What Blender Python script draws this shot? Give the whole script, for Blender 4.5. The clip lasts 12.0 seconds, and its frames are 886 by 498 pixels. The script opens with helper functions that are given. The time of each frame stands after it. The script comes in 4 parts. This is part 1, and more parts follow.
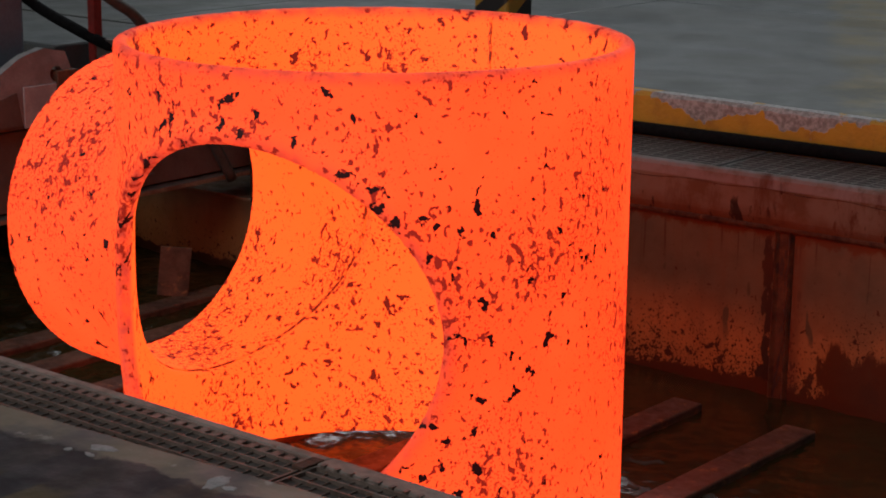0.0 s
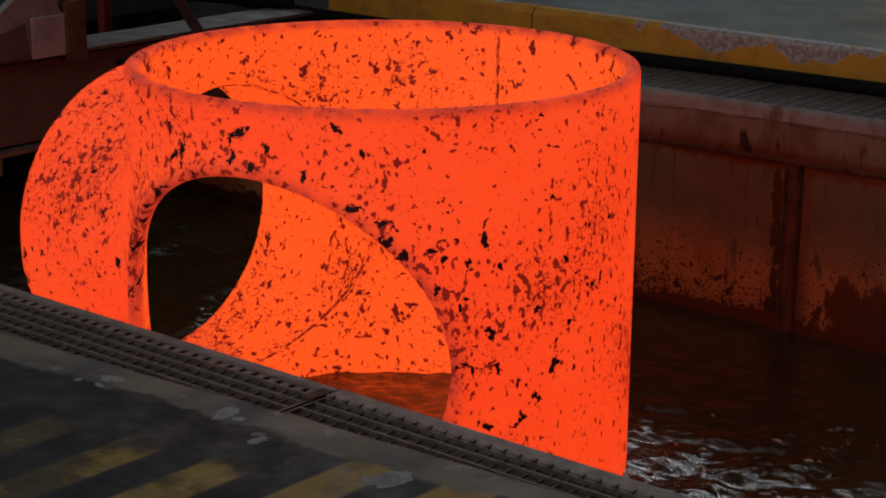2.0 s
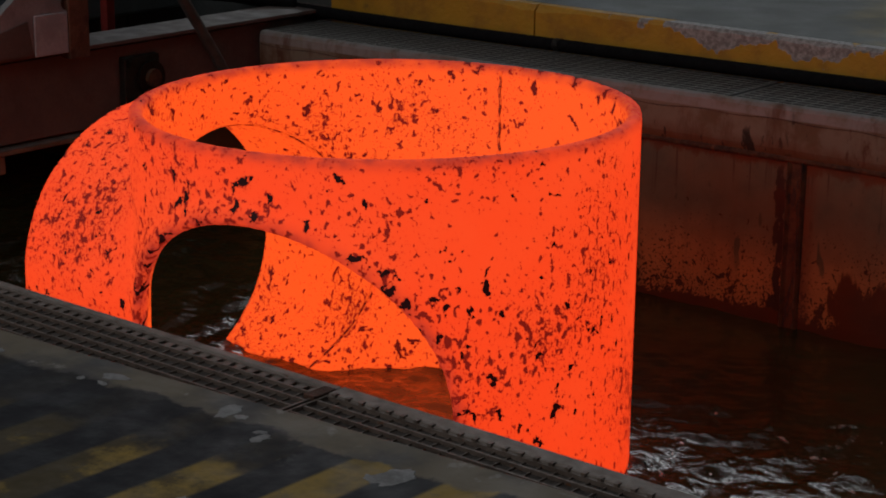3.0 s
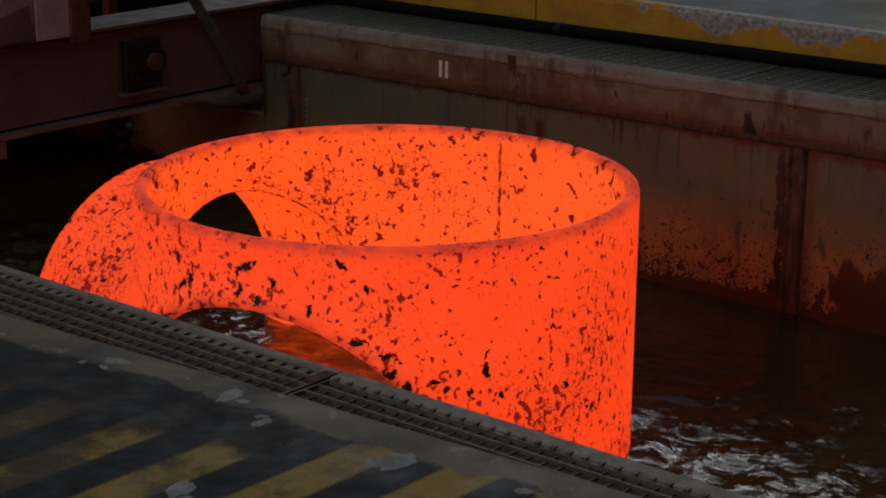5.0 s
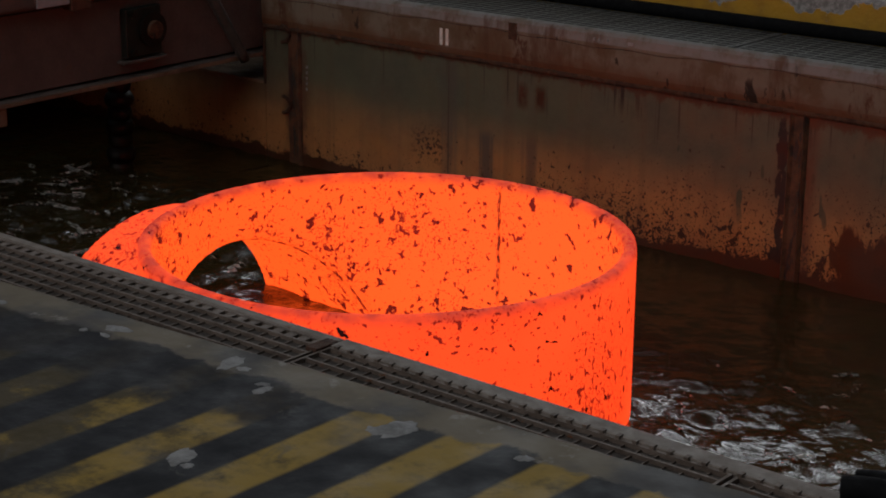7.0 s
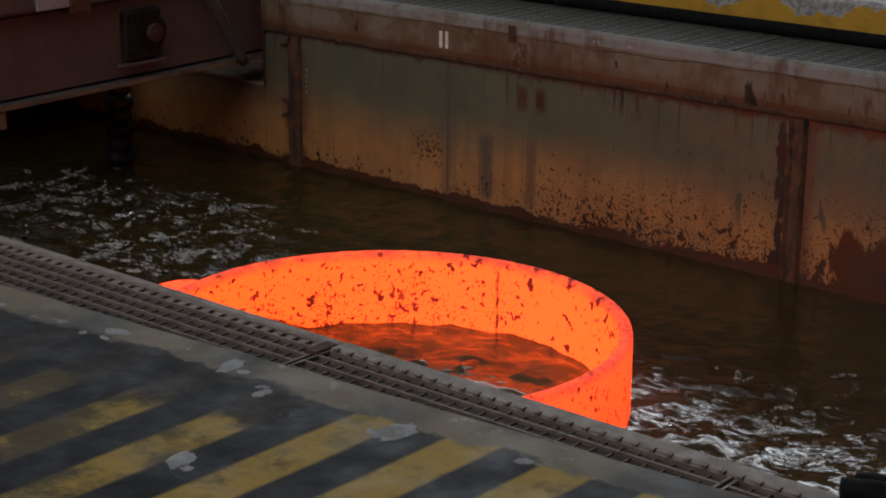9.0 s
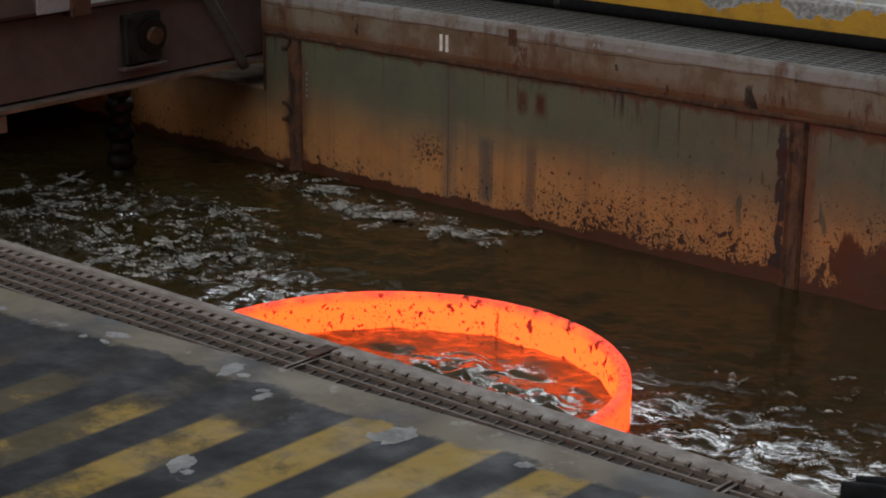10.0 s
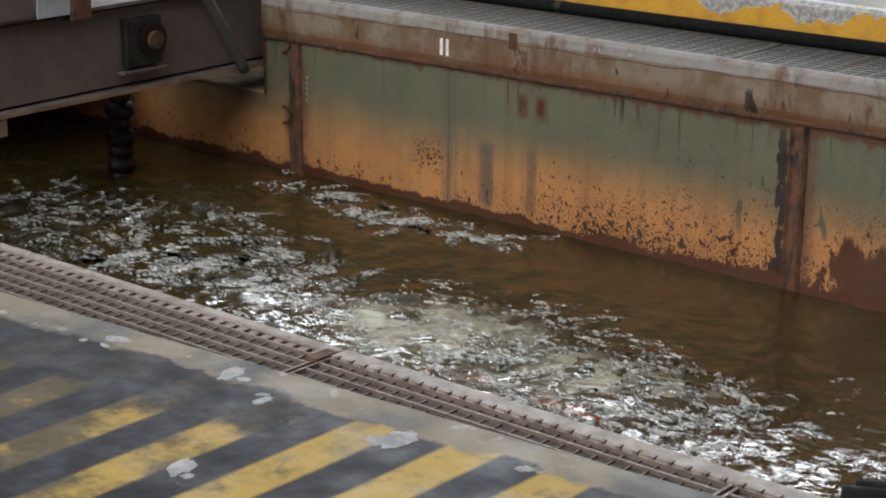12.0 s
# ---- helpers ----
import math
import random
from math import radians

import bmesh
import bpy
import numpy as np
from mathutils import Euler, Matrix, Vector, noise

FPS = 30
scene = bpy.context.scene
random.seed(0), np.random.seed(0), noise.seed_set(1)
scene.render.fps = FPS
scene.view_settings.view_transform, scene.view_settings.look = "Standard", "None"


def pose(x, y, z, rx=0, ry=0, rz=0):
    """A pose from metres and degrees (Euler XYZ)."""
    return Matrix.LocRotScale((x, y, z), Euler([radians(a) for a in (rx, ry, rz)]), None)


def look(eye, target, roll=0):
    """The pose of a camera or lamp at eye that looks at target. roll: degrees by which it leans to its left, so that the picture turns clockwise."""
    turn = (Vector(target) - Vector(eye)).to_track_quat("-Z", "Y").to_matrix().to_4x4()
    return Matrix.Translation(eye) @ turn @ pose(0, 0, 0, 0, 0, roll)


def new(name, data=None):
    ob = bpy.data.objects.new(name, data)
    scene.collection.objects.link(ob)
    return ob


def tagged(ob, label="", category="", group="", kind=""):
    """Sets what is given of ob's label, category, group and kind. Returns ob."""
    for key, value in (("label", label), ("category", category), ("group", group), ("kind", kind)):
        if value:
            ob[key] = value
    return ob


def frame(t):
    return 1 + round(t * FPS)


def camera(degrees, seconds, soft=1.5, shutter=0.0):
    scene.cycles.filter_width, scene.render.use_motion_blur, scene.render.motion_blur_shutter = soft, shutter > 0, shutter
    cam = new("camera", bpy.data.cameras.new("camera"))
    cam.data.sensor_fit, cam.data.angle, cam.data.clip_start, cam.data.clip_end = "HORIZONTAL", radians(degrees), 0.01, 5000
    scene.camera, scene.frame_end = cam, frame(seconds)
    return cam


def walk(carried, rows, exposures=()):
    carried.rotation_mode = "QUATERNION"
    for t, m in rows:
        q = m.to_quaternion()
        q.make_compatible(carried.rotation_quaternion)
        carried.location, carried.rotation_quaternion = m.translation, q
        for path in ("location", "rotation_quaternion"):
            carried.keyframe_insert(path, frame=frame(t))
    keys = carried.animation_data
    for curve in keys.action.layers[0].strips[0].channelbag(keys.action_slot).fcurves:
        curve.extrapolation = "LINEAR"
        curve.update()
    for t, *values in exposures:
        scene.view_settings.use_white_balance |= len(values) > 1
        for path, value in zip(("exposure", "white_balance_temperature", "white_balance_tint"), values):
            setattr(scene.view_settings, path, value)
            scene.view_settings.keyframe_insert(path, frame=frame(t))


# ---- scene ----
# World: x runs along the quench tank, y across it towards the far wall, z = 0 is the hall floor.
cam = camera(26.29, 12.0, soft=1.9)
EYE = (0.0, 0.0, 1.02)
HEADING, ROLL = 40.0, 0.54
# seconds, degrees below level, degrees to the right of the heading
TILTS = [(0.0, 13.76, 0.39), (0.5, 13.85, 0.34), (0.8, 14.14, 0.31), (1.0, 15.02, 0.29), (1.2, 15.43, 0.26), (1.5, 15.77, 0.21), (2.0, 15.82, 0.14), (2.5, 15.87, 0.10),
         (3.0, 15.88, 0.06), (5.0, 16.35, 0.02), (5.5, 16.41, 0.03), (5.8, 16.50, 0.03), (6.0, 16.85, 0.04), (6.5, 17.18, 0.03), (7.0, 17.32, 0.01),
         (9.0, 17.235, 0.02), (9.5, 17.21, 0.01), (10.0, 17.13, 0.01), (10.5, 17.08, 0.01), (11.0, 17.05, 0.0), (11.5, 17.03, 0.0), (12.0, 17.01, 0.0)]
EXPOSURES = [(0.0, -1.34), (0.3, -1.45), (0.6, -1.65), (1.0, -1.8), (1.5, -2.05), (3.0, -2.1), (5.5, -2.05), (6.5, -1.85), (7.0, -1.7), (8.8, -1.15), (9.5, -0.85),
             (10.5, -0.2), (11.2, 0.35), (12.0, 0.7)]
walk(cam, [(t, pose(*EYE) @ pose(0, 0, 0, 0, 0, HEADING - yaw) @ pose(0, 0, 0, 90 - tilt) @ pose(0, 0, 0, 0, 0, ROLL)) for t, tilt, yaw in TILTS], EXPOSURES)

# ---- light: unseen lamps for a works hall's assumed roof lights and windows ----
world = bpy.data.worlds.new("hall_sky")
scene.world = world
world.use_nodes = True
sky = world.node_tree.nodes.new("ShaderNodeTexSky")
sky.sky_type, sky.sun_disc, sky.sun_elevation, sky.sun_rotation = "NISHITA", False, radians(35), radians(200)
world.node_tree.links.new(sky.outputs[0], world.node_tree.nodes["Background"].inputs[0])
world.node_tree.nodes["Background"].inputs[1].default_value = 0.1


def area_lamp(name, m, w, h, power, colour):
    data = bpy.data.lights.new(name, "AREA")
    data.shape, data.size, data.size_y, data.energy, data.color = "RECTANGLE", w, h, power, colour
    ob = new(name, data)
    ob.matrix_world = m
    return ob


# added lamps for daylight: assumed roof lights, and the window band the water mirrors
area_lamp("roof_fill_near", look((-3.6, -3.0, 9.75), (-3.6, -3.0, 0)), 14.0, 2.0, 700, (1.0, 0.97, 0.92))
# no window known here: added lamp that brightens the far tank wall
area_lamp("south_fill_light", look((-4.6, -8.8, 5.5), (-4.6, 0, 5.5)), 9.8, 3.0, 950, (1.0, 0.96, 0.9))
area_lamp("roof_fill_far", look((-3.0, 6.0, 9.75), (-3.0, 6.0, 0)), 14.0, 1.6, 200, (0.92, 0.97, 1.0))
area_lamp("window_band_light", look((-7.5, 17.8, 8.7), (-7.5, 0, 8.7)), 11.0, 2.2, 1250, (0.9, 0.96, 1.0))
# added lamp, no window known, for more glints on the left water
area_lamp("left_glint_lamp", look((-16.8, 17.8, 8.7), (-16.8, 0, 8.7)), 5.0, 2.2, 520, (0.9, 0.96, 1.0))

# ---- materials ----
WATER, DECK = -0.784, -0.097
TEE = (-3.0006, 3.3641)


class Mat:
    """A small wrapper round a node material."""

    def __init__(self, name, rough=0.6, metal=0.0):
        self.m = bpy.data.materials.new(name)
        self.m.use_nodes = True
        self.t = self.m.node_tree
        self.b = self.t.nodes["Principled BSDF"]
        self.b.inputs["Roughness"].default_value, self.b.inputs["Metallic"].default_value = rough, metal
        self.co = self.t.nodes.new("ShaderNodeTexCoord").outputs["Object"]

    def put(self, sock, v):
        if hasattr(v, "links"):
            self.t.links.new(v, sock)
        else:
            sock.default_value = (*v, 1) if isinstance(v, tuple) and len(v) == 3 and sock.type == "RGBA" else v

    def map(self, scale=(1, 1, 1), rot=(0, 0, 0)):
        n = self.t.nodes.new("ShaderNodeMapping")
        n.inputs["Scale"].default_value = scale
        n.inputs["Rotation"].default_value = [radians(a) for a in rot]
        self.put(n.inputs[0], self.co)
        return n.outputs[0]

    def noise(self, scale, detail=3.0, rough=0.55, at=None, distort=0.0):
        n = self.t.nodes.new("ShaderNodeTexNoise")
        n.inputs["Scale"].default_value, n.inputs["Detail"].default_value = scale, detail
        n.inputs["Roughness"].default_value, n.inputs["Distortion"].default_value = rough, distort
        self.put(n.inputs["Vector"], at or self.co)
        return n.outputs[0]

    def ramp(self, v, lo, hi, a=0.0, b=1.0):
        n = self.t.nodes.new("ShaderNodeMapRange")
        n.interpolation_type = "SMOOTHSTEP"
        for key, x in zip(("Value", "From Min", "From Max", "To Min", "To Max"), (v, lo, hi, a, b)):
            self.put(n.inputs[key], x)
        return n.outputs[0]

    def math(self, op, a, b=0.0):
        n = self.t.nodes.new("ShaderNodeMath")
        n.operation = op
        self.put(n.inputs[0], a)
        self.put(n.inputs[1], b)
        return n.outputs[0]

    def mix(self, f, a, b):
        n = self.t.nodes.new("ShaderNodeMix")
        n.data_type = "RGBA"
        self.put(n.inputs[0], f)
        self.put(n.inputs[6], a)
        self.put(n.inputs[7], b)
        return n.outputs[2]

    def xyz(self, v=None):
        n = self.t.nodes.new("ShaderNodeSeparateXYZ")
        self.put(n.inputs[0], v or self.co)
        return n.outputs

    def colour(self, c):
        self.put(self.b.inputs["Base Color"], c)
        return self

    def rough(self, r):
        self.put(self.b.inputs["Roughness"], r)
        return self

    def bump(self, h, strength=0.3, distance=0.01):
        n = self.t.nodes.new("ShaderNodeBump")
        n.inputs["Strength"].default_value, n.inputs["Distance"].default_value = strength, distance
        self.put(n.inputs["Height"], h)
        self.put(self.b.inputs["Normal"], n.outputs[0])
        return self


def worn(name, base, dark, rust=None, scale=6.0, rough=0.6, metal=0.0, amount=0.5, bump=0.25, dist=0.004):
    """A painted or bare surface with grain, stains and wear."""
    k = Mat(name, rough, metal)
    grime = k.ramp(k.noise(scale, 5, 0.65), 0.35, 0.7)
    c = k.mix(grime, base, dark)
    if rust:
        c = k.mix(k.ramp(k.noise(scale * 2.7, 6, 0.7, distort=0.4), 0.72 - 0.3 * amount, 0.82 - 0.3 * amount), c, rust)
    fine = k.noise(scale * 22, 3)
    k.colour(k.mix(k.ramp(fine, 0.3, 0.8, 0.0, 0.25), c, tuple(x * 0.55 for x in dark)))
    k.rough(k.ramp(k.noise(scale * 4, 4), 0.2, 0.8, max(0.05, rough - 0.15), min(1, rough + 0.2)))
    return k.bump(k.math("ADD", fine, k.math("MULTIPLY", grime, 0.6)), bump, dist).m


def hot_steel():
    k = Mat("hot_steel", 0.75)
    x, y, z = k.xyz()
    warp = k.t.nodes.new("ShaderNodeMixRGB")
    warp.blend_type, warp.inputs[0].default_value = "ADD", 0.02
    k.put(warp.inputs[1], k.co)
    k.put(warp.inputs[2], k.t.nodes.new("ShaderNodeTexNoise").outputs[1])
    patch = k.noise(3.3, 3, 0.6)
    big = k.noise(24, 3.2, 0.6, at=warp.outputs[0], distort=0.3)
    small = k.noise(60, 2, 0.5, at=k.map((1, 1, 0.85)), distort=0.15)
    tiny = k.noise(150, 2, 0.5)
    def off_axis(a, zc):
        """Distance from a level axis at angle a and height zc, and how far along it."""
        along = k.math("ADD", k.math("MULTIPLY", x, math.cos(a)), k.math("MULTIPLY", y, math.sin(a)))
        side = k.math("ADD", k.math("MULTIPLY", x, -math.sin(a)), k.math("MULTIPLY", y, math.cos(a)))
        rise = k.math("SUBTRACT", z, zc)
        return k.math("SQRT", k.math("ADD", k.math("MULTIPLY", side, side), k.math("MULTIPLY", rise, rise))), along

    # hotter inside, with inter-reflected glow put into its colour; thin rims cooled a little
    bore = k.ramp(k.math("SQRT", k.math("ADD", k.math("MULTIPLY", x, x), k.math("MULTIPLY", y, y))), 0.586, 0.606, 1.0, 0.0)
    l1, s1 = off_axis(BRANCH_AT, BRANCH_Z)
    bore = k.math("MAXIMUM", bore, k.math("MULTIPLY", k.ramp(l1, 0.412, 0.430, 1.0, 0.0), k.ramp(s1, 0.4, 0.5)))
    l2, s2 = off_axis(MOUTH_AT, MOUTH_Z)
    # scale breaks up most round the drawn mouth and under the top rim
    strain = k.math("MULTIPLY", k.math("MULTIPLY", k.ramp(l2, 0.42, 0.62, 1.0, 0.0), k.ramp(z, 0.5, 0.9)), k.math("SUBTRACT", 1.0, bore))
    group = k.noise(2.9, 3, 0.6, at=k.map((1, 1, 1), (70, 15, 40)))
    f_big = k.ramp(k.math("ADD", k.math("ADD", big, k.math("MULTIPLY", patch, 0.30)), k.math("MAXIMUM", k.math("MULTIPLY", strain, 0.06), k.math("MULTIPLY", bore, 0.012))), 0.802, 0.808)
    f_small = k.ramp(k.math("ADD", k.math("ADD", small, k.math("MULTIPLY", group, 0.40)), k.math("MULTIPLY", strain, 0.07)), 0.830, 0.840)
    f_tiny = k.ramp(k.math("ADD", tiny, k.math("MULTIPLY", group, 0.5)), 0.880, 0.900, 0.0, 0.8)
    speck = k.math("MAXIMUM", f_small, f_tiny)
    flake = k.math("MAXIMUM", f_big, speck)
    k.colour(k.mix(flake, (0.12, 0.05, 0.03), (0.02, 0.019, 0.021)))

    lip = k.math("MULTIPLY", k.math("MULTIPLY", k.ramp(l2, MOUTH_R + 0.005, MOUTH_R + 0.05, 1.0, 0.0), k.ramp(s2, 0.2, 0.3)), k.math("SUBTRACT", 1.0, bore))
    cool = k.math("MULTIPLY", k.math("MAXIMUM", k.ramp(z, 1.165, 1.198), lip), k.ramp(k.noise(24, 4, 0.6), 0.3, 0.7, 0.35, 1.0))
    skin = k.mix(k.ramp(k.noise(2.2, 3), 0.3, 0.7), (1.0, 0.056, 0.010), (1.0, 0.070, 0.014))
    glow = k.mix(cool, k.mix(bore, skin, (1.08, 0.094, 0.012)), (0.38, 0.026, 0.016))
    glow = k.mix(speck, glow, (0.20, 0.009, 0.004))
    k.put(k.b.inputs["Emission Color"], k.mix(f_big, glow, k.mix(bore, (0.012, 0.001, 0.001), (0.13, 0.006, 0.003))))
    k.b.inputs["Specular IOR Level"].default_value = 0.2
    k.b.inputs["Emission Strength"].default_value = HEAT
    return k.bump(k.math("SUBTRACT", k.noise(45, 3), k.math("MULTIPLY", flake, 0.6)), 0.35, 0.004).m


HEAT = 4.1
TEE_R, TEE_H, TEE_WALL = 0.616, 1.2, 0.034
BRANCH_AT, BRANCH_Z, BRANCH_R, BRANCH_L = radians(-184), 0.643, 0.439, 0.936
MOUTH_AT, MOUTH_Z, MOUTH_R = radians(-77.9), 0.61, 0.421
M_HOT = hot_steel()


def seam_steel():
    k = Mat("cooling_seam", 0.8)
    k.colour((0.08, 0.04, 0.03))
    scale = k.ramp(k.noise(30, 4, 0.65, distort=0.5), 0.44, 0.53)
    k.put(k.b.inputs["Emission Color"], k.mix(scale, (0.95, 0.075, 0.008), (0.12, 0.007, 0.002)))
    k.b.inputs["Emission Strength"].default_value = HEAT
    return k.bump(k.noise(60, 3), 0.5, 0.004).m


M_SEAM = seam_steel()
M_RUST = worn("rusty_steel", (0.16, 0.075, 0.045), (0.06, 0.03, 0.02), (0.28, 0.12, 0.05), 7, 0.75, 0.1)
M_MAROON = worn("dark_red_oxide_paint", (0.135, 0.105, 0.094), (0.094, 0.076, 0.069), (0.14, 0.085, 0.06), 4, 0.55, 0.0, 0.35)
M_PALE = worn("pale_grey_paint", (0.33, 0.335, 0.35), (0.2, 0.2, 0.205), (0.12, 0.07, 0.05), 5, 0.5, 0.0, 0.3)
# lighter, bluer copy of the pale grey with sky light painted in
M_SKYPALE = worn("sky_lit_pale_paint", (0.42, 0.44, 0.475), (0.28, 0.295, 0.31), None, 9, 0.5)
M_BLUEGREY = worn("blue_grey_paint", (0.13, 0.15, 0.19), (0.09, 0.10, 0.13), None, 4, 0.5)
M_BLACK = worn("black_rubber", (0.006, 0.0063, 0.0075), (0.004, 0.004, 0.005), None, 14, 0.8)
M_BLACK.node_tree.nodes["Principled BSDF"].inputs["Specular IOR Level"].default_value = 0.12
M_RED = worn("red_paint", (0.34, 0.025, 0.02), (0.2, 0.02, 0.015), None, 8, 0.45)
M_OILY = worn("oily_dark_steel", (0.02, 0.016, 0.013), (0.009, 0.008, 0.007), None, 12, 0.4, 0.4)
M_BARS = worn("galvanised_bars", (0.21, 0.208, 0.20), (0.115, 0.113, 0.107), (0.12, 0.07, 0.045), 18, 0.7, 0.0, 0.3)
M_NEARBARS = worn("rusted_bars", (0.19, 0.15, 0.13), (0.10, 0.075, 0.062), (0.2, 0.085, 0.04), 14, 0.6, 0.3, 0.4)
M_RIM = worn("dusty_rim_steel", (0.23, 0.20, 0.18), (0.14, 0.115, 0.10), (0.14, 0.065, 0.035), 9, 0.6, 0.1, 0.35)
# near-black stands in for shade under the gratings and in the tank
M_SHADE = worn("shade_black", (0.022, 0.02, 0.018), (0.012, 0.011, 0.010), None, 4, 0.85)
M_HALL = worn("hall_cladding", (0.34, 0.35, 0.36), (0.26, 0.27, 0.28), None, 1.0, 0.7)


def wall_paint():
    """Green tank paint with an orange tide of rust below, drips and splashes."""
    k = Mat("tank_wall_paint", 0.5)
    x, y, z = k.xyz()

    def patch(x0, x1, z0, z1, sx=0.01, sz=0.04):
        a = k.math("MULTIPLY", k.ramp(x, x0 - sx, x0 + sx), k.ramp(x, x1 - sx, x1 + sx, 1.0, 0.0))
        return k.math("MULTIPLY", a, k.math("MULTIPLY", k.ramp(z, z0 - sz, z0 + sz), k.ramp(z, z1 - sz, z1 + sz, 1.0, 0.0)))

    wob = k.math("ADD", z, k.math("MULTIPLY", k.math("SUBTRACT", k.noise(2.2, 4, 0.6), 0.5), 0.16))
    tide = k.ramp(wob, -0.66, -0.43, 1.0, 0.0)
    streak = k.noise(1.0, 4, 0.6, at=k.map((22, 22, 0.8)))
    mottle = k.noise(6, 5, 0.65)
    green = k.mix(k.ramp(mottle, 0.3, 0.75), (0.098, 0.102, 0.066), (0.070, 0.076, 0.052))
    orange = k.mix(k.ramp(mottle, 0.3, 0.75), (0.36, 0.174, 0.062), (0.27, 0.127, 0.046))
    c = k.mix(tide, green, orange)
    c = k.mix(k.ramp(streak, 0.48, 0.72, 0.0, 0.3), c, (0.09, 0.06, 0.035))
    c = k.mix(k.ramp(k.noise(2.6, 5, 0.65), 0.52, 0.8, 0.0, 0.4), c, (0.11, 0.07, 0.04))
    # grey seam strip, rubbed marks, two rust spots
    rub = k.ramp(streak, 0.35, 0.6)
    c = k.mix(k.math("MULTIPLY", patch(-4.125, -4.045, -0.9, -0.2), k.ramp(rub, 0.0, 1.0, 0.1, 0.5)), c, (0.075, 0.07, 0.06))
    c = k.mix(patch(-4.087, -4.083, -0.9, -0.2, 0.003), c, (0.05, 0.03, 0.02))
    c = k.mix(k.math("MULTIPLY", patch(-3.945, -3.885, -0.74, -0.52, 0.006, 0.02), k.ramp(rub, 0.0, 1.0, 0.15, 0.75)), c, (0.06, 0.055, 0.05))
    c = k.mix(k.math("MULTIPLY", patch(-3.76, -3.70, -0.74, -0.5, 0.02, 0.04), k.ramp(rub, 0.0, 1.0, 0.0, 0.6)), c, (0.07, 0.05, 0.04))
    for sx in (-3.765, -3.690):
        c = k.mix(k.math("MULTIPLY", patch(sx - 0.020, sx + 0.020, -0.405, -0.33, 0.012, 0.022), k.ramp(k.noise(34, 3), 0.3, 0.5, 0.6, 1.0)), c, (0.060, 0.022, 0.010))
    # oily splashes, thicker low down and towards the far right post
    low = k.math("MULTIPLY", k.math("ADD", z, 0.62), 0.55)
    grow = k.ramp(x, -4.2, -2.9, -0.045, 0.06)
    crowd = k.math("MULTIPLY", k.math("SUBTRACT", k.noise(5, 3), 0.5), 0.22)
    dab = k.math("MAXIMUM", k.noise(62, 2.5, 0.6, at=k.map((1, 1, 0.8)), distort=0.5), k.math("ADD", k.noise(120, 2, 0.5), 0.0))
    field = k.math("ADD", k.math("ADD", k.math("SUBTRACT", dab, low), grow), crowd)
    splash = k.ramp(field, 0.655, 0.665)
    c = k.mix(splash, c, (0.030, 0.011, 0.005))
    wet = k.math("MULTIPLY", k.ramp(k.math("ADD", x, k.math("MULTIPLY", k.noise(9, 5, 0.7, at=k.map((1, 1, 0.35))), 0.34)), -2.43, -2.40), k.ramp(k.math("ADD", z, k.math("MULTIPLY", k.noise(7, 5, 0.7, at=k.map((2.2, 2.2, 0.5))), 0.22)), -0.51, -0.48, 1.0, 0.0))
    c = k.mix(wet, c, (0.055, 0.020, 0.008))
    dots = k.math("MULTIPLY", patch(-4.24, -4.10, -0.66, -0.55, 0.04, 0.04), k.ramp(k.noise(95, 2, 0.5), 0.54, 0.57))
    c = k.mix(dots, c, (0.045, 0.02, 0.012))
    drop = k.math("MULTIPLY", k.ramp(k.noise(1.0, 2, 0.4, at=k.map((17, 17, 7))), 0.66, 0.69), patch(-3.3, -2.2, -0.62, -0.3, 0.1, 0.06))
    c = k.mix(k.math("MULTIPLY", drop, 0.8), c, (0.035, 0.052, 0.034))
    broad = k.ramp(k.math("ADD", k.math("SUBTRACT", k.noise(9, 5, 0.7, at=k.map((1, 1, 0.5))), k.math("MULTIPLY", k.math("ADD", z, 0.66), 0.5)), k.ramp(x, -3.0, -2.4, -0.20, 0.0)), 0.565, 0.595)
    c = k.mix(broad, c, (0.045, 0.018, 0.008))
    for px in (-4.818, -2.724, -0.65):
        near = patch(px - 0.06, px + 0.06, -0.95, -0.2, 0.03)
        c = k.mix(k.math("MULTIPLY", near, k.ramp(k.noise(16, 5, 0.65, at=k.map((1, 1, 0.4))), 0.38, 0.58, 0.0, 0.85)), c, (0.085, 0.038, 0.022))
    oil = k.ramp(k.math("ADD", k.math("MULTIPLY", patch(-2.802, -2.74, -0.95, -0.26, 0.035), 0.5), k.noise(24, 5, 0.7, at=k.map((1, 1, 0.45)))), 0.865, 0.89, 0.0, 0.97)
    c = k.mix(oil, c, (0.012, 0.010, 0.009))
    drip = k.math("MULTIPLY", k.ramp(k.noise(1.0, 3, 0.6, at=k.map((38, 38, 0.4))), 0.59, 0.62, 0.0, 0.85), k.ramp(k.math("ADD", z, k.math("MULTIPLY", k.noise(4, 2, at=k.map((4, 4, 0.01))), 0.40)), -0.22, -0.12))
    c = k.mix(drip, c, (0.04, 0.028, 0.02))
    top = k.ramp(k.math("ADD", z, k.math("MULTIPLY", k.noise(16, 5, 0.72, at=k.map((1, 1, 0.6))), 0.12)), -0.242, -0.222)
    c = k.mix(top, c, (0.070, 0.030, 0.014))
    run = k.math("MULTIPLY", patch(-3.42, -3.28, -0.345, -0.2, 0.01, 0.05), k.ramp(k.noise(1.0, 2, 0.5, at=k.map((55, 55, 2))), 0.52, 0.58))
    c = k.mix(run, c, (0.022, 0.013, 0.009))
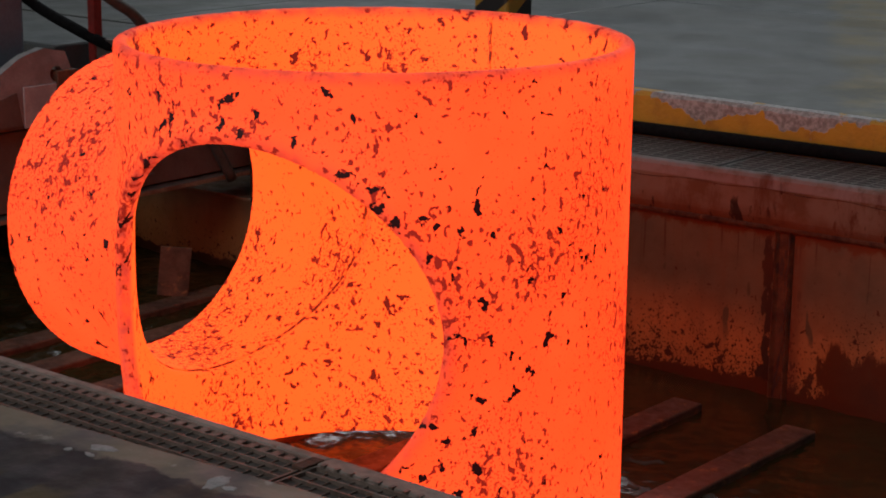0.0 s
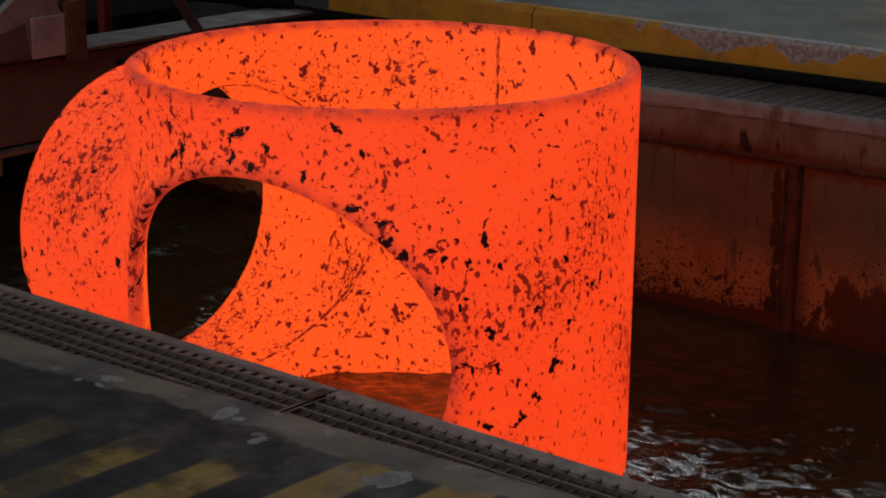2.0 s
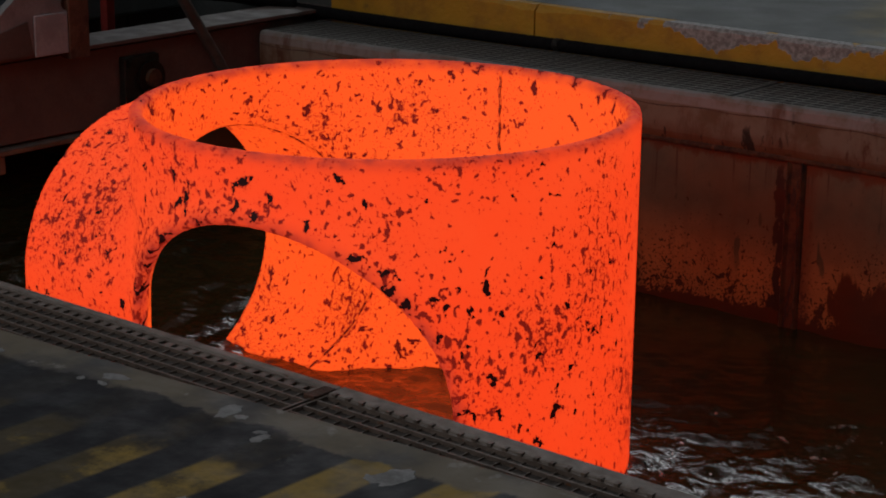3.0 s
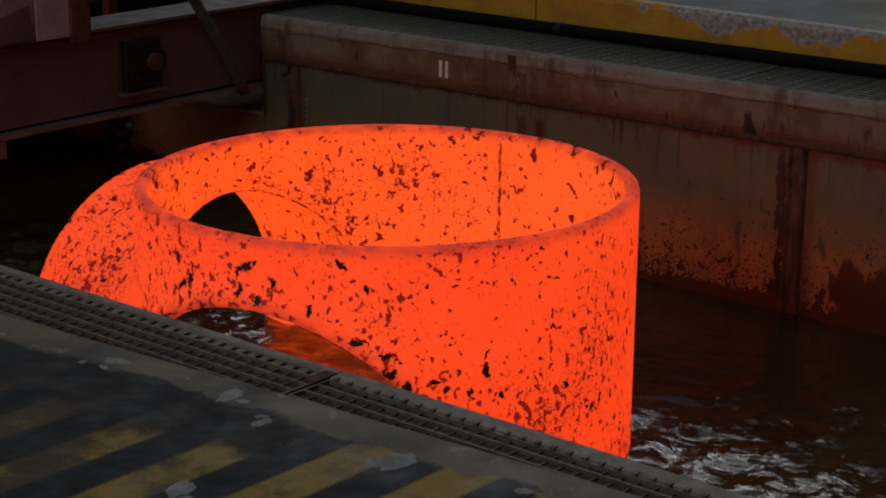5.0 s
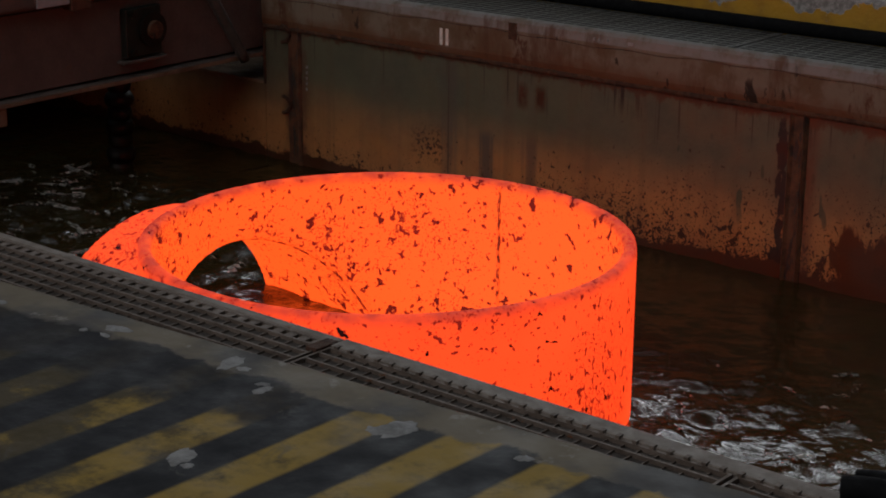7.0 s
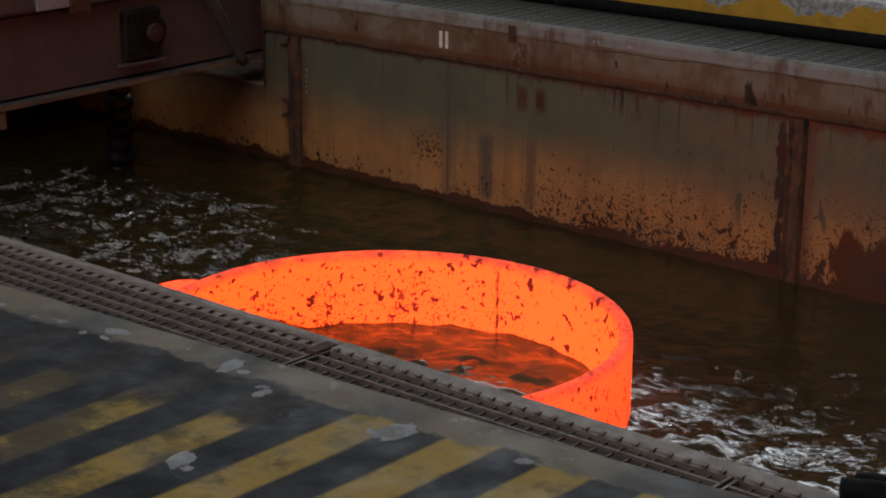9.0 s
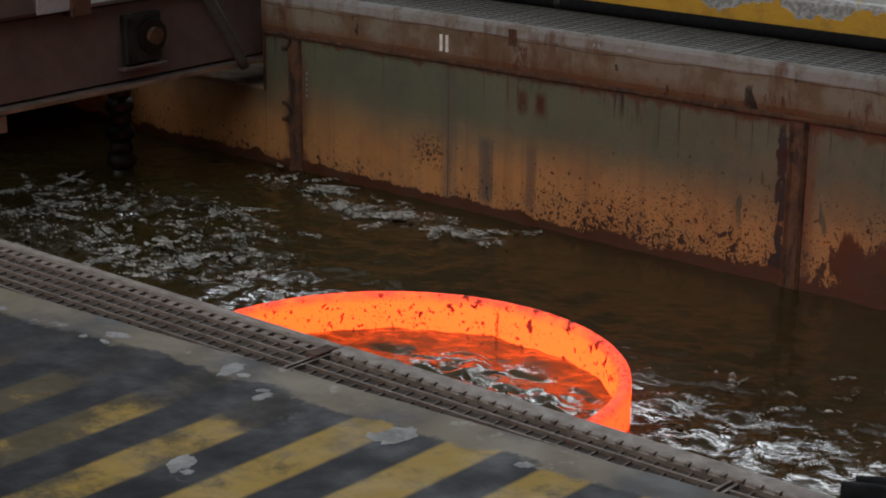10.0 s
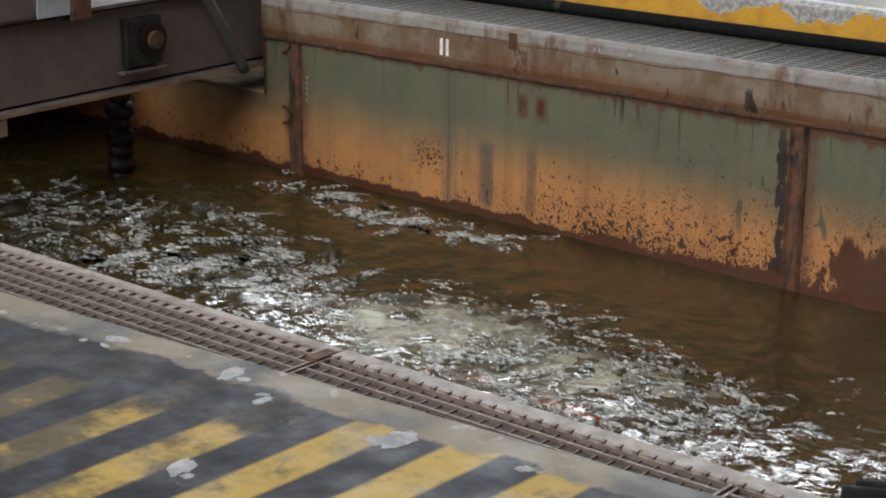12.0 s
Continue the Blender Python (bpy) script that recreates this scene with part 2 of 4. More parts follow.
    edge = k.ramp(k.math("ADD", z, k.math("MULTIPLY", k.noise(7, 5, 0.7), 0.12)), -0.694, -0.687, 1.0, 0.0)
    k.colour(k.mix(edge, c, (0.052, 0.018, 0.007)))
    k.rough(k.ramp(k.noise(12, 4), 0.3, 0.7, 0.38, 0.62))
    return k.bump(k.math("ADD", k.noise(90, 3), k.noise(14, 3)), 0.2, 0.004).m


def flange_paint():
    """Pale worn plate with rust clouds and a rusty lower edge."""
    k = Mat("flange_plate", 0.5)
    x, y, z = k.xyz()
    c = k.mix(k.ramp(k.noise(3.6, 5, 0.65), 0.46, 0.6), (0.165, 0.138, 0.105), (0.118, 0.080, 0.050))
    low = k.ramp(k.math("ADD", z, k.math("MULTIPLY", k.noise(7, 5, 0.65), 0.10)), -0.205, -0.135, 1.0, 0.0)
    c = k.mix(low, c, (0.115, 0.055, 0.028))
    c = k.mix(k.ramp(k.noise(11, 5, 0.7, at=k.map((1, 1, 0.5))), 0.58, 0.66, 0.0, 0.85), c, (0.08, 0.034, 0.02))
    c = k.mix(k.ramp(k.noise(17, 4, 0.65, at=k.map((1, 1, 0.35))), 0.62, 0.66, 0.0, 0.9), c, (0.03, 0.02, 0.015))
    c = k.mix(k.math("MULTIPLY", k.ramp(z, -0.141, -0.135), k.ramp(k.noise(8, 5, 0.65), 0.45, 0.62, 1.0, 0.35)), c, (0.21, 0.205, 0.20))
    mark = k.math("MULTIPLY", k.math("MULTIPLY", k.ramp(x, -3.12, -3.02), k.ramp(x, -2.80, -2.70, 1.0, 0.0)), k.ramp(z, -0.16, -0.20))
    c = k.mix(k.math("MULTIPLY", mark, k.ramp(k.noise(1.0, 4, 0.6, at=k.map((20, 20, 9))), 0.52, 0.58, 0.0, 0.95)), c, (0.022, 0.017, 0.014))
    c = k.mix(k.ramp(k.noise(1.0, 5, 0.7, at=k.map((9, 9, 2.2))), 0.50, 0.68, 0.0, 0.8), c, (0.09, 0.045, 0.026))
    k.colour(c)
    k.rough(k.ramp(k.noise(10, 4), 0.3, 0.7, 0.6, 0.85))
    k.b.inputs["Specular IOR Level"].default_value = 0.15
    return k.bump(k.noise(70, 4), 0.35, 0.004).m


def concrete(name, a, b, scale=0.45, rough=0.45):
    k = Mat(name, rough)
    c = k.mix(k.ramp(k.noise(scale, 6, 0.6), 0.35, 0.68), a, b)
    c = k.mix(k.ramp(k.noise(scale * 5, 5, 0.65), 0.52, 0.75, 0.0, 0.4), c, (b[0] * 0.7, b[1] * 0.66, b[2] * 0.55))
    c = k.mix(k.ramp(k.noise(scale * 120, 3), 0.35, 0.8, 0.0, 0.25), c, tuple(v * 0.5 for v in b))
    k.colour(c)
    k.rough(k.ramp(k.noise(scale * 3, 5, 0.6), 0.3, 0.7, rough - 0.1, rough + 0.2))
    k.b.inputs["Specular IOR Level"].default_value = 0.3
    return k.bump(k.noise(scale * 90, 4), 0.12, 0.002)


def hall_floor():
    """Grey concrete with streaky reflections put into its colour and a patchy yellow band."""
    k = concrete("hall_floor_concrete", (0.112, 0.126, 0.132), (0.050, 0.053, 0.046), 0.6, 0.42)
    x, y, z = k.xyz()
    base = k.b.inputs["Base Color"].links[0].from_socket
    # stretched dark and pale streaks stand in for reflections on the floor
    sheen_streaks = k.noise(1.0, 5, 0.65, at=k.map((0.6, 2.6, 1), (0, 0, 12)))
    c = k.mix(k.ramp(sheen_streaks, 0.42, 0.62, 0.0, 0.55), base, (0.060, 0.062, 0.052))
    c = k.mix(k.ramp(k.noise(1.0, 4, 0.6, at=k.map((0.9, 5.5, 1), (0, 0, 8))), 0.60, 0.72, 0.0, 0.4), c, (0.16, 0.17, 0.175))
    u = k.math("ADD", k.math("ADD", x, k.math("MULTIPLY", y, 0.555)), k.math("MULTIPLY", k.noise(2.2, 5, 0.65), 0.4))
    yellow_band = k.math("MULTIPLY", k.ramp(u, 0.32, 0.46), k.ramp(u, 0.95, 1.1, 1.0, 0.0))
    k.colour(k.mix(k.math("MULTIPLY", yellow_band, k.ramp(k.noise(4, 5, 0.7), 0.35, 0.65, 0.15, 0.75)), c, (0.20, 0.15, 0.04)))
    return k.m


def oil_post():
    """Scabby rust with black oil run down it."""
    k = Mat("oily_rust", 0.6)
    c = k.mix(k.ramp(k.noise(18, 5, 0.7), 0.4, 0.62), (0.105, 0.046, 0.020), (0.05, 0.023, 0.012))
    oil = k.ramp(k.noise(1.0, 5, 0.65, at=k.map((26, 26, 6))), 0.53, 0.58, 0.0, 0.95)
    k.colour(k.mix(oil, c, (0.014, 0.012, 0.011)))
    k.rough(k.ramp(oil, 0.0, 1.0, 0.8, 0.4))
    return k.bump(k.noise(40, 5, 0.7), 0.8, 0.008).m


def kerb_paint():
    """Yellow kerb paint, flaked off along the arris down to concrete."""
    k = Mat("kerb_paint", 0.55)
    x, y, z = k.xyz()
    n = k.math("ADD", k.math("ADD", k.math("MULTIPLY", k.noise(3.0, 5, 0.6), 0.40), z), k.ramp(x, -4.0, -3.0, -0.05, 0.03))
    off = k.ramp(n, 0.236, 0.240)
    stone = k.mix(k.ramp(k.noise(60, 4, 0.7), 0.35, 0.65), (0.36, 0.355, 0.35), (0.17, 0.165, 0.16))
    yellow = k.mix(k.ramp(k.noise(9, 5, 0.65), 0.42, 0.75), (0.45, 0.245, 0.016), (0.30, 0.15, 0.018))
    yellow = k.mix(k.ramp(k.noise(4, 6, 0.7), 0.60, 0.72), yellow, (0.10, 0.06, 0.025))
    k.colour(k.mix(off, yellow, stone))
    return k.bump(k.math("SUBTRACT", k.noise(60, 4), k.math("MULTIPLY", off, 2.0)), 0.5, 0.006).m


def hazard_floor():
    """Worn black and yellow bands on a grey concrete edge."""
    k = Mat("hazard_floor", 0.6)
    x, y, z = k.xyz()
    u = k.math("SUBTRACT", k.math("MULTIPLY", x, BAND[0]), k.math("MULTIPLY", y, BAND[1]))
    u = k.math("ADD", u, k.math("MULTIPLY", k.noise(5, 3), 0.05))
    w = k.math("FRACT", k.math("ADD", u, BAND[2]))
    band = k.math("MULTIPLY", k.ramp(w, 0.0, 0.07), k.ramp(w, 0.5, 0.57, 1.0, 0.0))
    edge = k.math("SUBTRACT", y, k.math("MULTIPLY", k.math("ADD", x, 2.1), 0.069))
    blot = k.noise(7.5, 6, 0.7)
    # more worn away towards the girder's end
    blot = k.math("ADD", blot, k.ramp(x, -2.15, -1.62, 0.15, -0.05))
    yellow = k.mix(k.ramp(blot, 0.43, 0.62), (0.275, 0.185, 0.042), (0.062, 0.048, 0.024))
    yellow = k.mix(k.ramp(k.noise(26, 5, 0.7), 0.45, 0.75, 0.0, 0.5), yellow, (0.10, 0.078, 0.04))
    black = k.mix(k.ramp(k.noise(7, 5, 0.6), 0.35, 0.75), (0.009, 0.0095, 0.013), (0.022, 0.023, 0.029))
    c = k.mix(band, black, yellow)
    # tarry black overpaint along the edge
    tar = k.math("MULTIPLY", k.ramp(k.math("ADD", edge, k.math("MULTIPLY", k.noise(2.6, 5, 0.6), 0.5)), 1.90, 1.96), k.ramp(k.math("ADD", x, k.math("MULTIPLY", k.noise(4, 4), 0.3)), -1.66, -1.52, 1.0, 0.0))
    c = k.mix(k.math("MULTIPLY", tar, 0.9), c, k.mix(k.ramp(k.noise(9, 5, 0.65), 0.35, 0.7), (0.010, 0.0105, 0.014), (0.026, 0.026, 0.031)))
    grey = k.mix(k.ramp(k.noise(5, 5), 0.40, 0.60), (0.155, 0.132, 0.100), (0.072, 0.070, 0.072))
    c = k.mix(k.ramp(k.noise(3.2, 5, 0.65), 0.52, 0.68, 0.0, 0.6), c, (0.031, 0.031, 0.034))
    c = k.mix(k.ramp(k.noise(14, 5, 0.7, distort=0.6), 0.62, 0.70, 0.0, 0.45), c, (0.085, 0.080, 0.074))
    # the bands end a metre from the edge; plain worn concrete behind
    bare = k.mix(k.ramp(k.noise(1.6, 6, 0.6), 0.35, 0.68), (0.105, 0.10, 0.092), (0.055, 0.053, 0.05))
    c = k.mix(k.ramp(k.math("ADD", edge, k.math("MULTIPLY", k.noise(8, 4), 0.03)), 0.96, 0.98, 1.0, 0.0), c, bare)
    rim = k.ramp(k.math("ADD", edge, k.math("ADD", k.math("MULTIPLY", k.noise(6, 5, 0.65), 0.14), k.math("MULTIPLY", k.noise(30, 4, 0.65), 0.03))), 1.895, 1.912)
    c = k.mix(rim, c, grey)
    c = k.mix(k.math("MULTIPLY", rim, k.ramp(k.noise(17, 5, 0.7), 0.58, 0.68, 0.0, 0.7)), c, (0.26, 0.25, 0.235))
    c = k.mix(k.ramp(k.noise(6.5, 3, 0.5, distort=0.3), 0.74, 0.77), c, (0.28, 0.28, 0.29))
    k.colour(c)
    k.rough(k.ramp(k.noise(12, 4), 0.3, 0.7, 0.45, 0.75))
    k.b.inputs["Specular IOR Level"].default_value = 0.18
    return k.bump(k.noise(40, 4), 0.3, 0.004).m


def bollard_paint():
    k = Mat("hazard_post_paint", 0.45)
    x, y, z = k.xyz()
    w = k.math("FRACT", k.math("MULTIPLY", k.math("SUBTRACT", z, k.math("MULTIPLY", k.math("ADD", x, y), 0.75)), 5.5))
    c = k.mix(k.ramp(w, 0.48, 0.52), (0.36, 0.22, 0.03), (0.02, 0.02, 0.02))
    k.colour(k.mix(k.ramp(k.noise(8, 5), 0.55, 0.8, 0.0, 0.5), c, (0.06, 0.05, 0.04)))
    return k.bump(k.noise(50, 3), 0.2, 0.003).m


def water_mat():
    """Murky brown water, whitened by fine bubbles where the tee boils it."""
    k = Mat("murky_water", 0.05)
    x, y, z = k.xyz()
    c = k.mix(k.ramp(k.noise(1.1, 3), 0.3, 0.7), (0.026, 0.0185, 0.0055), (0.040, 0.030, 0.0105))
    dx, dy = k.math("MULTIPLY", k.math("ADD", x, 3.1), 1.5), k.math("MULTIPLY", k.math("SUBTRACT", y, 3.72), 2.3)
    d = k.math("SQRT", k.math("ADD", k.math("MULTIPLY", dx, dx), k.math("MULTIPLY", dy, dy)))
    d = k.math("ADD", d, k.math("MULTIPLY", k.math("SUBTRACT", k.noise(3.2, 5, 0.65, distort=0.8), 0.5), 1.1))
    k.colour(k.mix(k.ramp(d, 0.25, 1.15, 0.55, 0.0), c, (0.105, 0.096, 0.057)))
    k.b.inputs["IOR"].default_value = 1.33
    k.b.inputs["Alpha"].default_value = 0.955
    return k.bump(k.noise(36, 3, 0.55, distort=0.6), 0.30, 0.009).m


def foam_mat(name, c, rough=0.35):
    """Lacy foam: holes where the bubbles have burst."""
    k = Mat(name, rough)
    k.colour(k.mix(k.ramp(k.noise(45, 4), 0.35, 0.7), c, tuple(v * 0.4 for v in c)))
    lace = k.math("ADD", k.noise(1.0, 5, 0.65, at=k.map((22, 48, 30)), distort=1.6), k.math("MULTIPLY", k.math("SUBTRACT", k.noise(6, 3), 0.5), 0.75))
    k.put(k.b.inputs["Alpha"], k.ramp(lace, 0.50, 0.66, 0.0, 0.9))
    return k.bump(k.noise(70, 4), 0.5, 0.004).m


def milky_mat(name="milky_water", a=(0.11, 0.10, 0.06), b=(0.035, 0.028, 0.012)):
    k = Mat(name, 0.08)
    k.colour(k.mix(k.ramp(k.noise(4, 4), 0.35, 0.7), a, b))
    k.b.inputs["IOR"].default_value = 1.33
    return k.bump(k.noise(26, 3, 0.55, distort=0.6), 0.4, 0.012).m


def plume_mat():
    """Clouds of fine bubbles in the water, thinning out towards their edge."""
    k = Mat("milky_water", 0.07)
    x, y, z = k.xyz()
    k.colour(k.mix(k.ramp(k.noise(7, 5, 0.65, distort=0.8), 0.35, 0.65), (0.34, 0.325, 0.255), (0.11, 0.10, 0.065)))
    dx, dy = k.math("MULTIPLY", x, 2.0), k.math("MULTIPLY", y, 3.3)
    d = k.math("SQRT", k.math("ADD", k.math("MULTIPLY", dx, dx), k.math("MULTIPLY", dy, dy)))
    d = k.math("ADD", d, k.math("MULTIPLY", k.math("SUBTRACT", k.noise(8, 5, 0.7, distort=1.0), 0.5), 1.5))
    k.put(k.b.inputs["Alpha"], k.ramp(d, 0.3, 1.1, 0.92, 0.0))
    k.b.inputs["IOR"].default_value = 1.33
    return k.bump(k.noise(34, 4, 0.6, distort=0.8), 0.55, 0.014).m


BAND = (6.5, 0.0, 11.05)
M_WALL, M_FLANGE, M_KERB, M_HAZARD, M_POST, M_WATER = wall_paint(), flange_paint(), kerb_paint(), hazard_floor(), bollard_paint(), water_mat()
M_FLOOR = hall_floor()
M_FOAM = foam_mat("water_foam", (0.46, 0.46, 0.43))
M_BOIL = milky_mat("churned_water", (0.065, 0.056, 0.03), (0.03, 0.024, 0.010))
M_OILPOST = oil_post()
M_ROD = worn("dull_grey_steel", (0.10, 0.10, 0.092), (0.06, 0.06, 0.056), (0.09, 0.05, 0.03), 10, 0.5, 0.3, 0.3)
M_PLATE = worn("oily_green_steel", (0.022, 0.027, 0.023), (0.009, 0.011, 0.009), None, 9, 0.45, 0.2)
M_EDGE = worn("worn_tan_edge", (0.26, 0.19, 0.13), (0.13, 0.085, 0.055), (0.18, 0.085, 0.04), 5, 0.6, 0.1)
M_SPLASH = worn("dried_splash", (0.27, 0.275, 0.285), (0.15, 0.15, 0.155), None, 25, 0.7)
M_PUFF = worn("churned_spray", (0.20, 0.175, 0.155), (0.08, 0.068, 0.058), None, 26, 0.3, 0.0, 0.5, 0.8, 0.01)
M_MILKY = plume_mat()
M_DIRT = worn("caked_dirt", (0.066, 0.055, 0.049), (0.036, 0.030, 0.028), None, 20, 0.9)
M_CHALK = worn("white_chalk", (0.75, 0.75, 0.72), (0.5, 0.48, 0.45), None, 40, 0.9)
M_BEAD = worn("brown_rust", (0.085, 0.036, 0.016), (0.035, 0.017, 0.010), (0.14, 0.06, 0.025), 12, 0.85, 0.0, 0.5, 0.7, 0.006)
M_WELDRUST = worn("rusty_weld", (0.075, 0.033, 0.02), (0.016, 0.011, 0.009), (0.12, 0.055, 0.028), 9, 0.8, 0.0, 0.5, 0.6, 0.006)

# ---- mesh helpers ----


def link(name, bm, material, smooth=False):
    me = bpy.data.meshes.new(name)
    bm.to_mesh(me)
    bm.free()
    me.materials.append(material)
    for p in me.polygons:
        p.use_smooth = smooth
    return new(name, me)


def part(name, bm, material, parent, label="", smooth=False):
    ob = link(name, bm, material, smooth)
    ob.parent = parent
    if label:
        tagged(ob, label)
    return ob


def thing(name, label, category, m=None, group="", kind=""):
    ob = new(name)
    ob.empty_display_size = 0.1
    if m is not None:
        ob.matrix_world = m
    return tagged(ob, label, category, group, kind)


def box(x0, x1, y0, y1, z0, z1, bevel=0.004, bm=None):
    bm = bm or bmesh.new()
    got = bmesh.ops.create_cube(bm, size=1.0)["verts"]
    bmesh.ops.scale(bm, vec=(x1 - x0, y1 - y0, z1 - z0), verts=got)
    bmesh.ops.translate(bm, vec=((x0 + x1) / 2, (y0 + y1) / 2, (z0 + z1) / 2), verts=got)
    if bevel:
        edges = list({e for v in got for e in v.link_edges})
        bmesh.ops.bevel(bm, geom=edges, offset=bevel, segments=2, affect="EDGES", profile=0.5)
    return bm


def profile(pts, y0, y1, axis="y"):
    """Extrude a closed outline of (across, z) points along y or x."""
    bm = bmesh.new()
    a = [bm.verts.new((p, y0, q) if axis == "y" else (y0, p, q)) for p, q in pts]
    b = [bm.verts.new((p, y1, q) if axis == "y" else (y1, p, q)) for p, q in pts]
    n = len(pts)
    for i in range(n):
        bm.faces.new((a[i], a[(i + 1) % n], b[(i + 1) % n], b[i]))
    bm.faces.new(a[::-1])
    bm.faces.new(b)
    bmesh.ops.recalc_face_normals(bm, faces=bm.faces)
    return bm


def rod(a, b, r, n=16, bm=None, r2=None):
    bm = bm or bmesh.new()
    a, b = Vector(a), Vector(b)
    m = Matrix.Translation((a + b) / 2) @ (b - a).to_track_quat("Z", "Y").to_matrix().to_4x4()
    bmesh.ops.create_cone(bm, cap_ends=True, segments=n, radius1=r, radius2=r if r2 is None else r2, depth=(b - a).length, matrix=m)
    return bm


def tube(points, r, n=12, step=6):
    """A hose along a smooth line through the points."""
    pts = [Vector(p) for p in points]
    line = []
    for i in range(len(pts) - 1):
        p0, p1, p2, p3 = pts[max(i - 1, 0)], pts[i], pts[i + 1], pts[min(i + 2, len(pts) - 1)]
        for s in range(step):
            t = s / step
            line.append(0.5 * (2 * p1 + (p2 - p0) * t + (2 * p0 - 5 * p1 + 4 * p2 - p3) * t * t + (3 * p1 - p0 - 3 * p2 + p3) * t ** 3))
    line.append(pts[-1])
    bm = bmesh.new()
    rings = []
    for i, p in enumerate(line):
        d = (line[min(i + 1, len(line) - 1)] - line[max(i - 1, 0)]).normalized()
        side = d.cross(Vector((0, 0, 1))).normalized() if abs(d.z) < 0.95 else Vector((1, 0, 0))
        up = side.cross(d)
        rings.append([bm.verts.new(p + r * (math.cos(2 * math.pi * j / n) * side + math.sin(2 * math.pi * j / n) * up)) for j in range(n)])
    for a, b in zip(rings, rings[1:]):
        for j in range(n):
            bm.faces.new((a[j], a[(j + 1) % n], b[(j + 1) % n], b[j]))
    bm.faces.new(rings[0][::-1])
    bm.faces.new(rings[-1])
    bmesh.ops.recalc_face_normals(bm, faces=bm.faces)
    return bm


# ---- structure ----
WALL_Y, RIM_Y, EDGE_Y, KERB_Y, FAR = 4.892, 2.233, 1.90, 5.245, 0.036
JOINT_X = -2.09
# the far rim, its grating and its hose fall slightly towards the girder
SAG = pose(-2.6, 0, 0) @ pose(0, 0, 0, 0, -0.62, 0) @ pose(2.6, 0, 0)


def build_tank():
    wall = thing("tank_wall_far", "green painted steel tank wall with orange rust tide", "tank wall", kind="structure")
    xs = [-7.2, -4.976, -4.818, -2.724, -0.65, 1.4]
    for i, (a, b) in enumerate(zip(xs, xs[1:])):
        top = -0.505 if i == 0 else -0.236
        part("panel", box(a + 0.0015, b - 0.0015, WALL_Y, WALL_Y + 0.03, -3.0, top, 0.002), M_WALL, wall)
    for x in (-4.818, -2.724, -0.65):
        bm = profile([(x - 0.032, WALL_Y + 0.002), (x - 0.032, WALL_Y - 0.004), (x - 0.024, WALL_Y - 0.013), (x - 0.014, WALL_Y - 0.004), (x + 0.014, WALL_Y - 0.004), (x + 0.024, WALL_Y - 0.013), (x + 0.032, WALL_Y - 0.004), (x + 0.032, WALL_Y + 0.002)], 0, 1)
        for v in bm.verts:
            v.co = (v.co.x, v.co.z, -3.0 + v.co.y * 2.744)
        bmesh.ops.recalc_face_normals(bm, faces=bm.faces)
        part("post", bm, M_OILPOST, wall, "rusty stiffener post streaked with black oil")
    # rolled top flange with a folded lip
    pts = [(WALL_Y + 0.010, DECK), (WALL_Y + 0.004, DECK), (WALL_Y - 0.006, DECK - 0.004), (WALL_Y - 0.013, DECK - 0.014), (WALL_Y - 0.016, -0.135), (WALL_Y - 0.016, -0.228),
           (WALL_Y - 0.010, -0.250), (WALL_Y + 0.0, -0.252), (WALL_Y + 0.010, -0.252)]
    part("flange", profile(pts, -4.976, 1.4, "x"), M_FLANGE, wall, "pale worn top flange with rust").matrix_local = SAG
    part("weld_bead", tube([(x, WALL_Y - 0.004 + 0.003 * math.sin(x * 9), -0.258) for x in np.linspace(-4.97, 1.4, 90)], 0.011, 8, 2), M_BEAD, wall, "rusty weld bead", True).matrix_local = SAG
    part("seam", tube([(x, WALL_Y - 0.0155, -0.146 - 0.004 * math.sin(x * 5) - 0.003 * math.sin(x * 23)) for x in np.linspace(-4.97, 1.4, 120)], 0.0016, 6, 2), M_WELDRUST, wall).matrix_local = SAG
    for x in (-4.108, -4.082):
        part("chalk_mark", box(x - 0.006, x + 0.006, WALL_Y - 0.0185, WALL_Y - 0.015, -0.222, -0.165, 0.0), M_CHALK, wall, "white chalk stroke").matrix_local = SAG
    for x, w in ((-3.47, 0.006), (-3.452, 0.005), (-3.42, 0.005), (-3.33, 0.022)):
        part("chalk_mark", box(x - w / 2, x + w / 2, WALL_Y - 0.0180, WALL_Y - 0.0140, -0.131, -0.121, 0.0), M_SPLASH, wall, "white chalk stroke").matrix_local = SAG
    part("notch_plate", box(-5.40, -4.978, WALL_Y - 0.012, WALL_Y + 0.30, -0.503, -0.492, 0.002), M_EDGE, wall)
    part("notch_edge", box(-4.981, -4.970, WALL_Y - 0.006, WALL_Y + 0.035, -0.505, -0.25, 0.002), M_BEAD, wall, "rusty cut edge of the notch")
    for dz in (0.0, 0.022, 0.041, 0.062, 0.083):
        part("chalk_mark", box(-4.764, -4.758 + 0.05 * dz, WALL_Y - 0.003, WALL_Y + 0.001, -0.50 + dz, -0.490 + dz, 0.0), M_SPLASH, wall, "white chalk stroke")
    for z in (-0.30, -0.565):
        hook = [(-4.868 + 0.030 * math.cos(a), WALL_Y - 0.006 - 0.012 * abs(math.sin(a)), z + 0.030 * math.sin(a)) for a in np.linspace(-1.6, 1.6, 12)]
        part("hook", tube(hook, 0.007, 8, 2), M_BEAD, wall, "small rusty welded hook", True)
    part("rust_patch", box(-3.818, -3.783, WALL_Y - 0.0178, WALL_Y - 0.015, -0.168, -0.112, 0.0008), M_BEAD, wall, "rusty tab of old tape").matrix_local = SAG
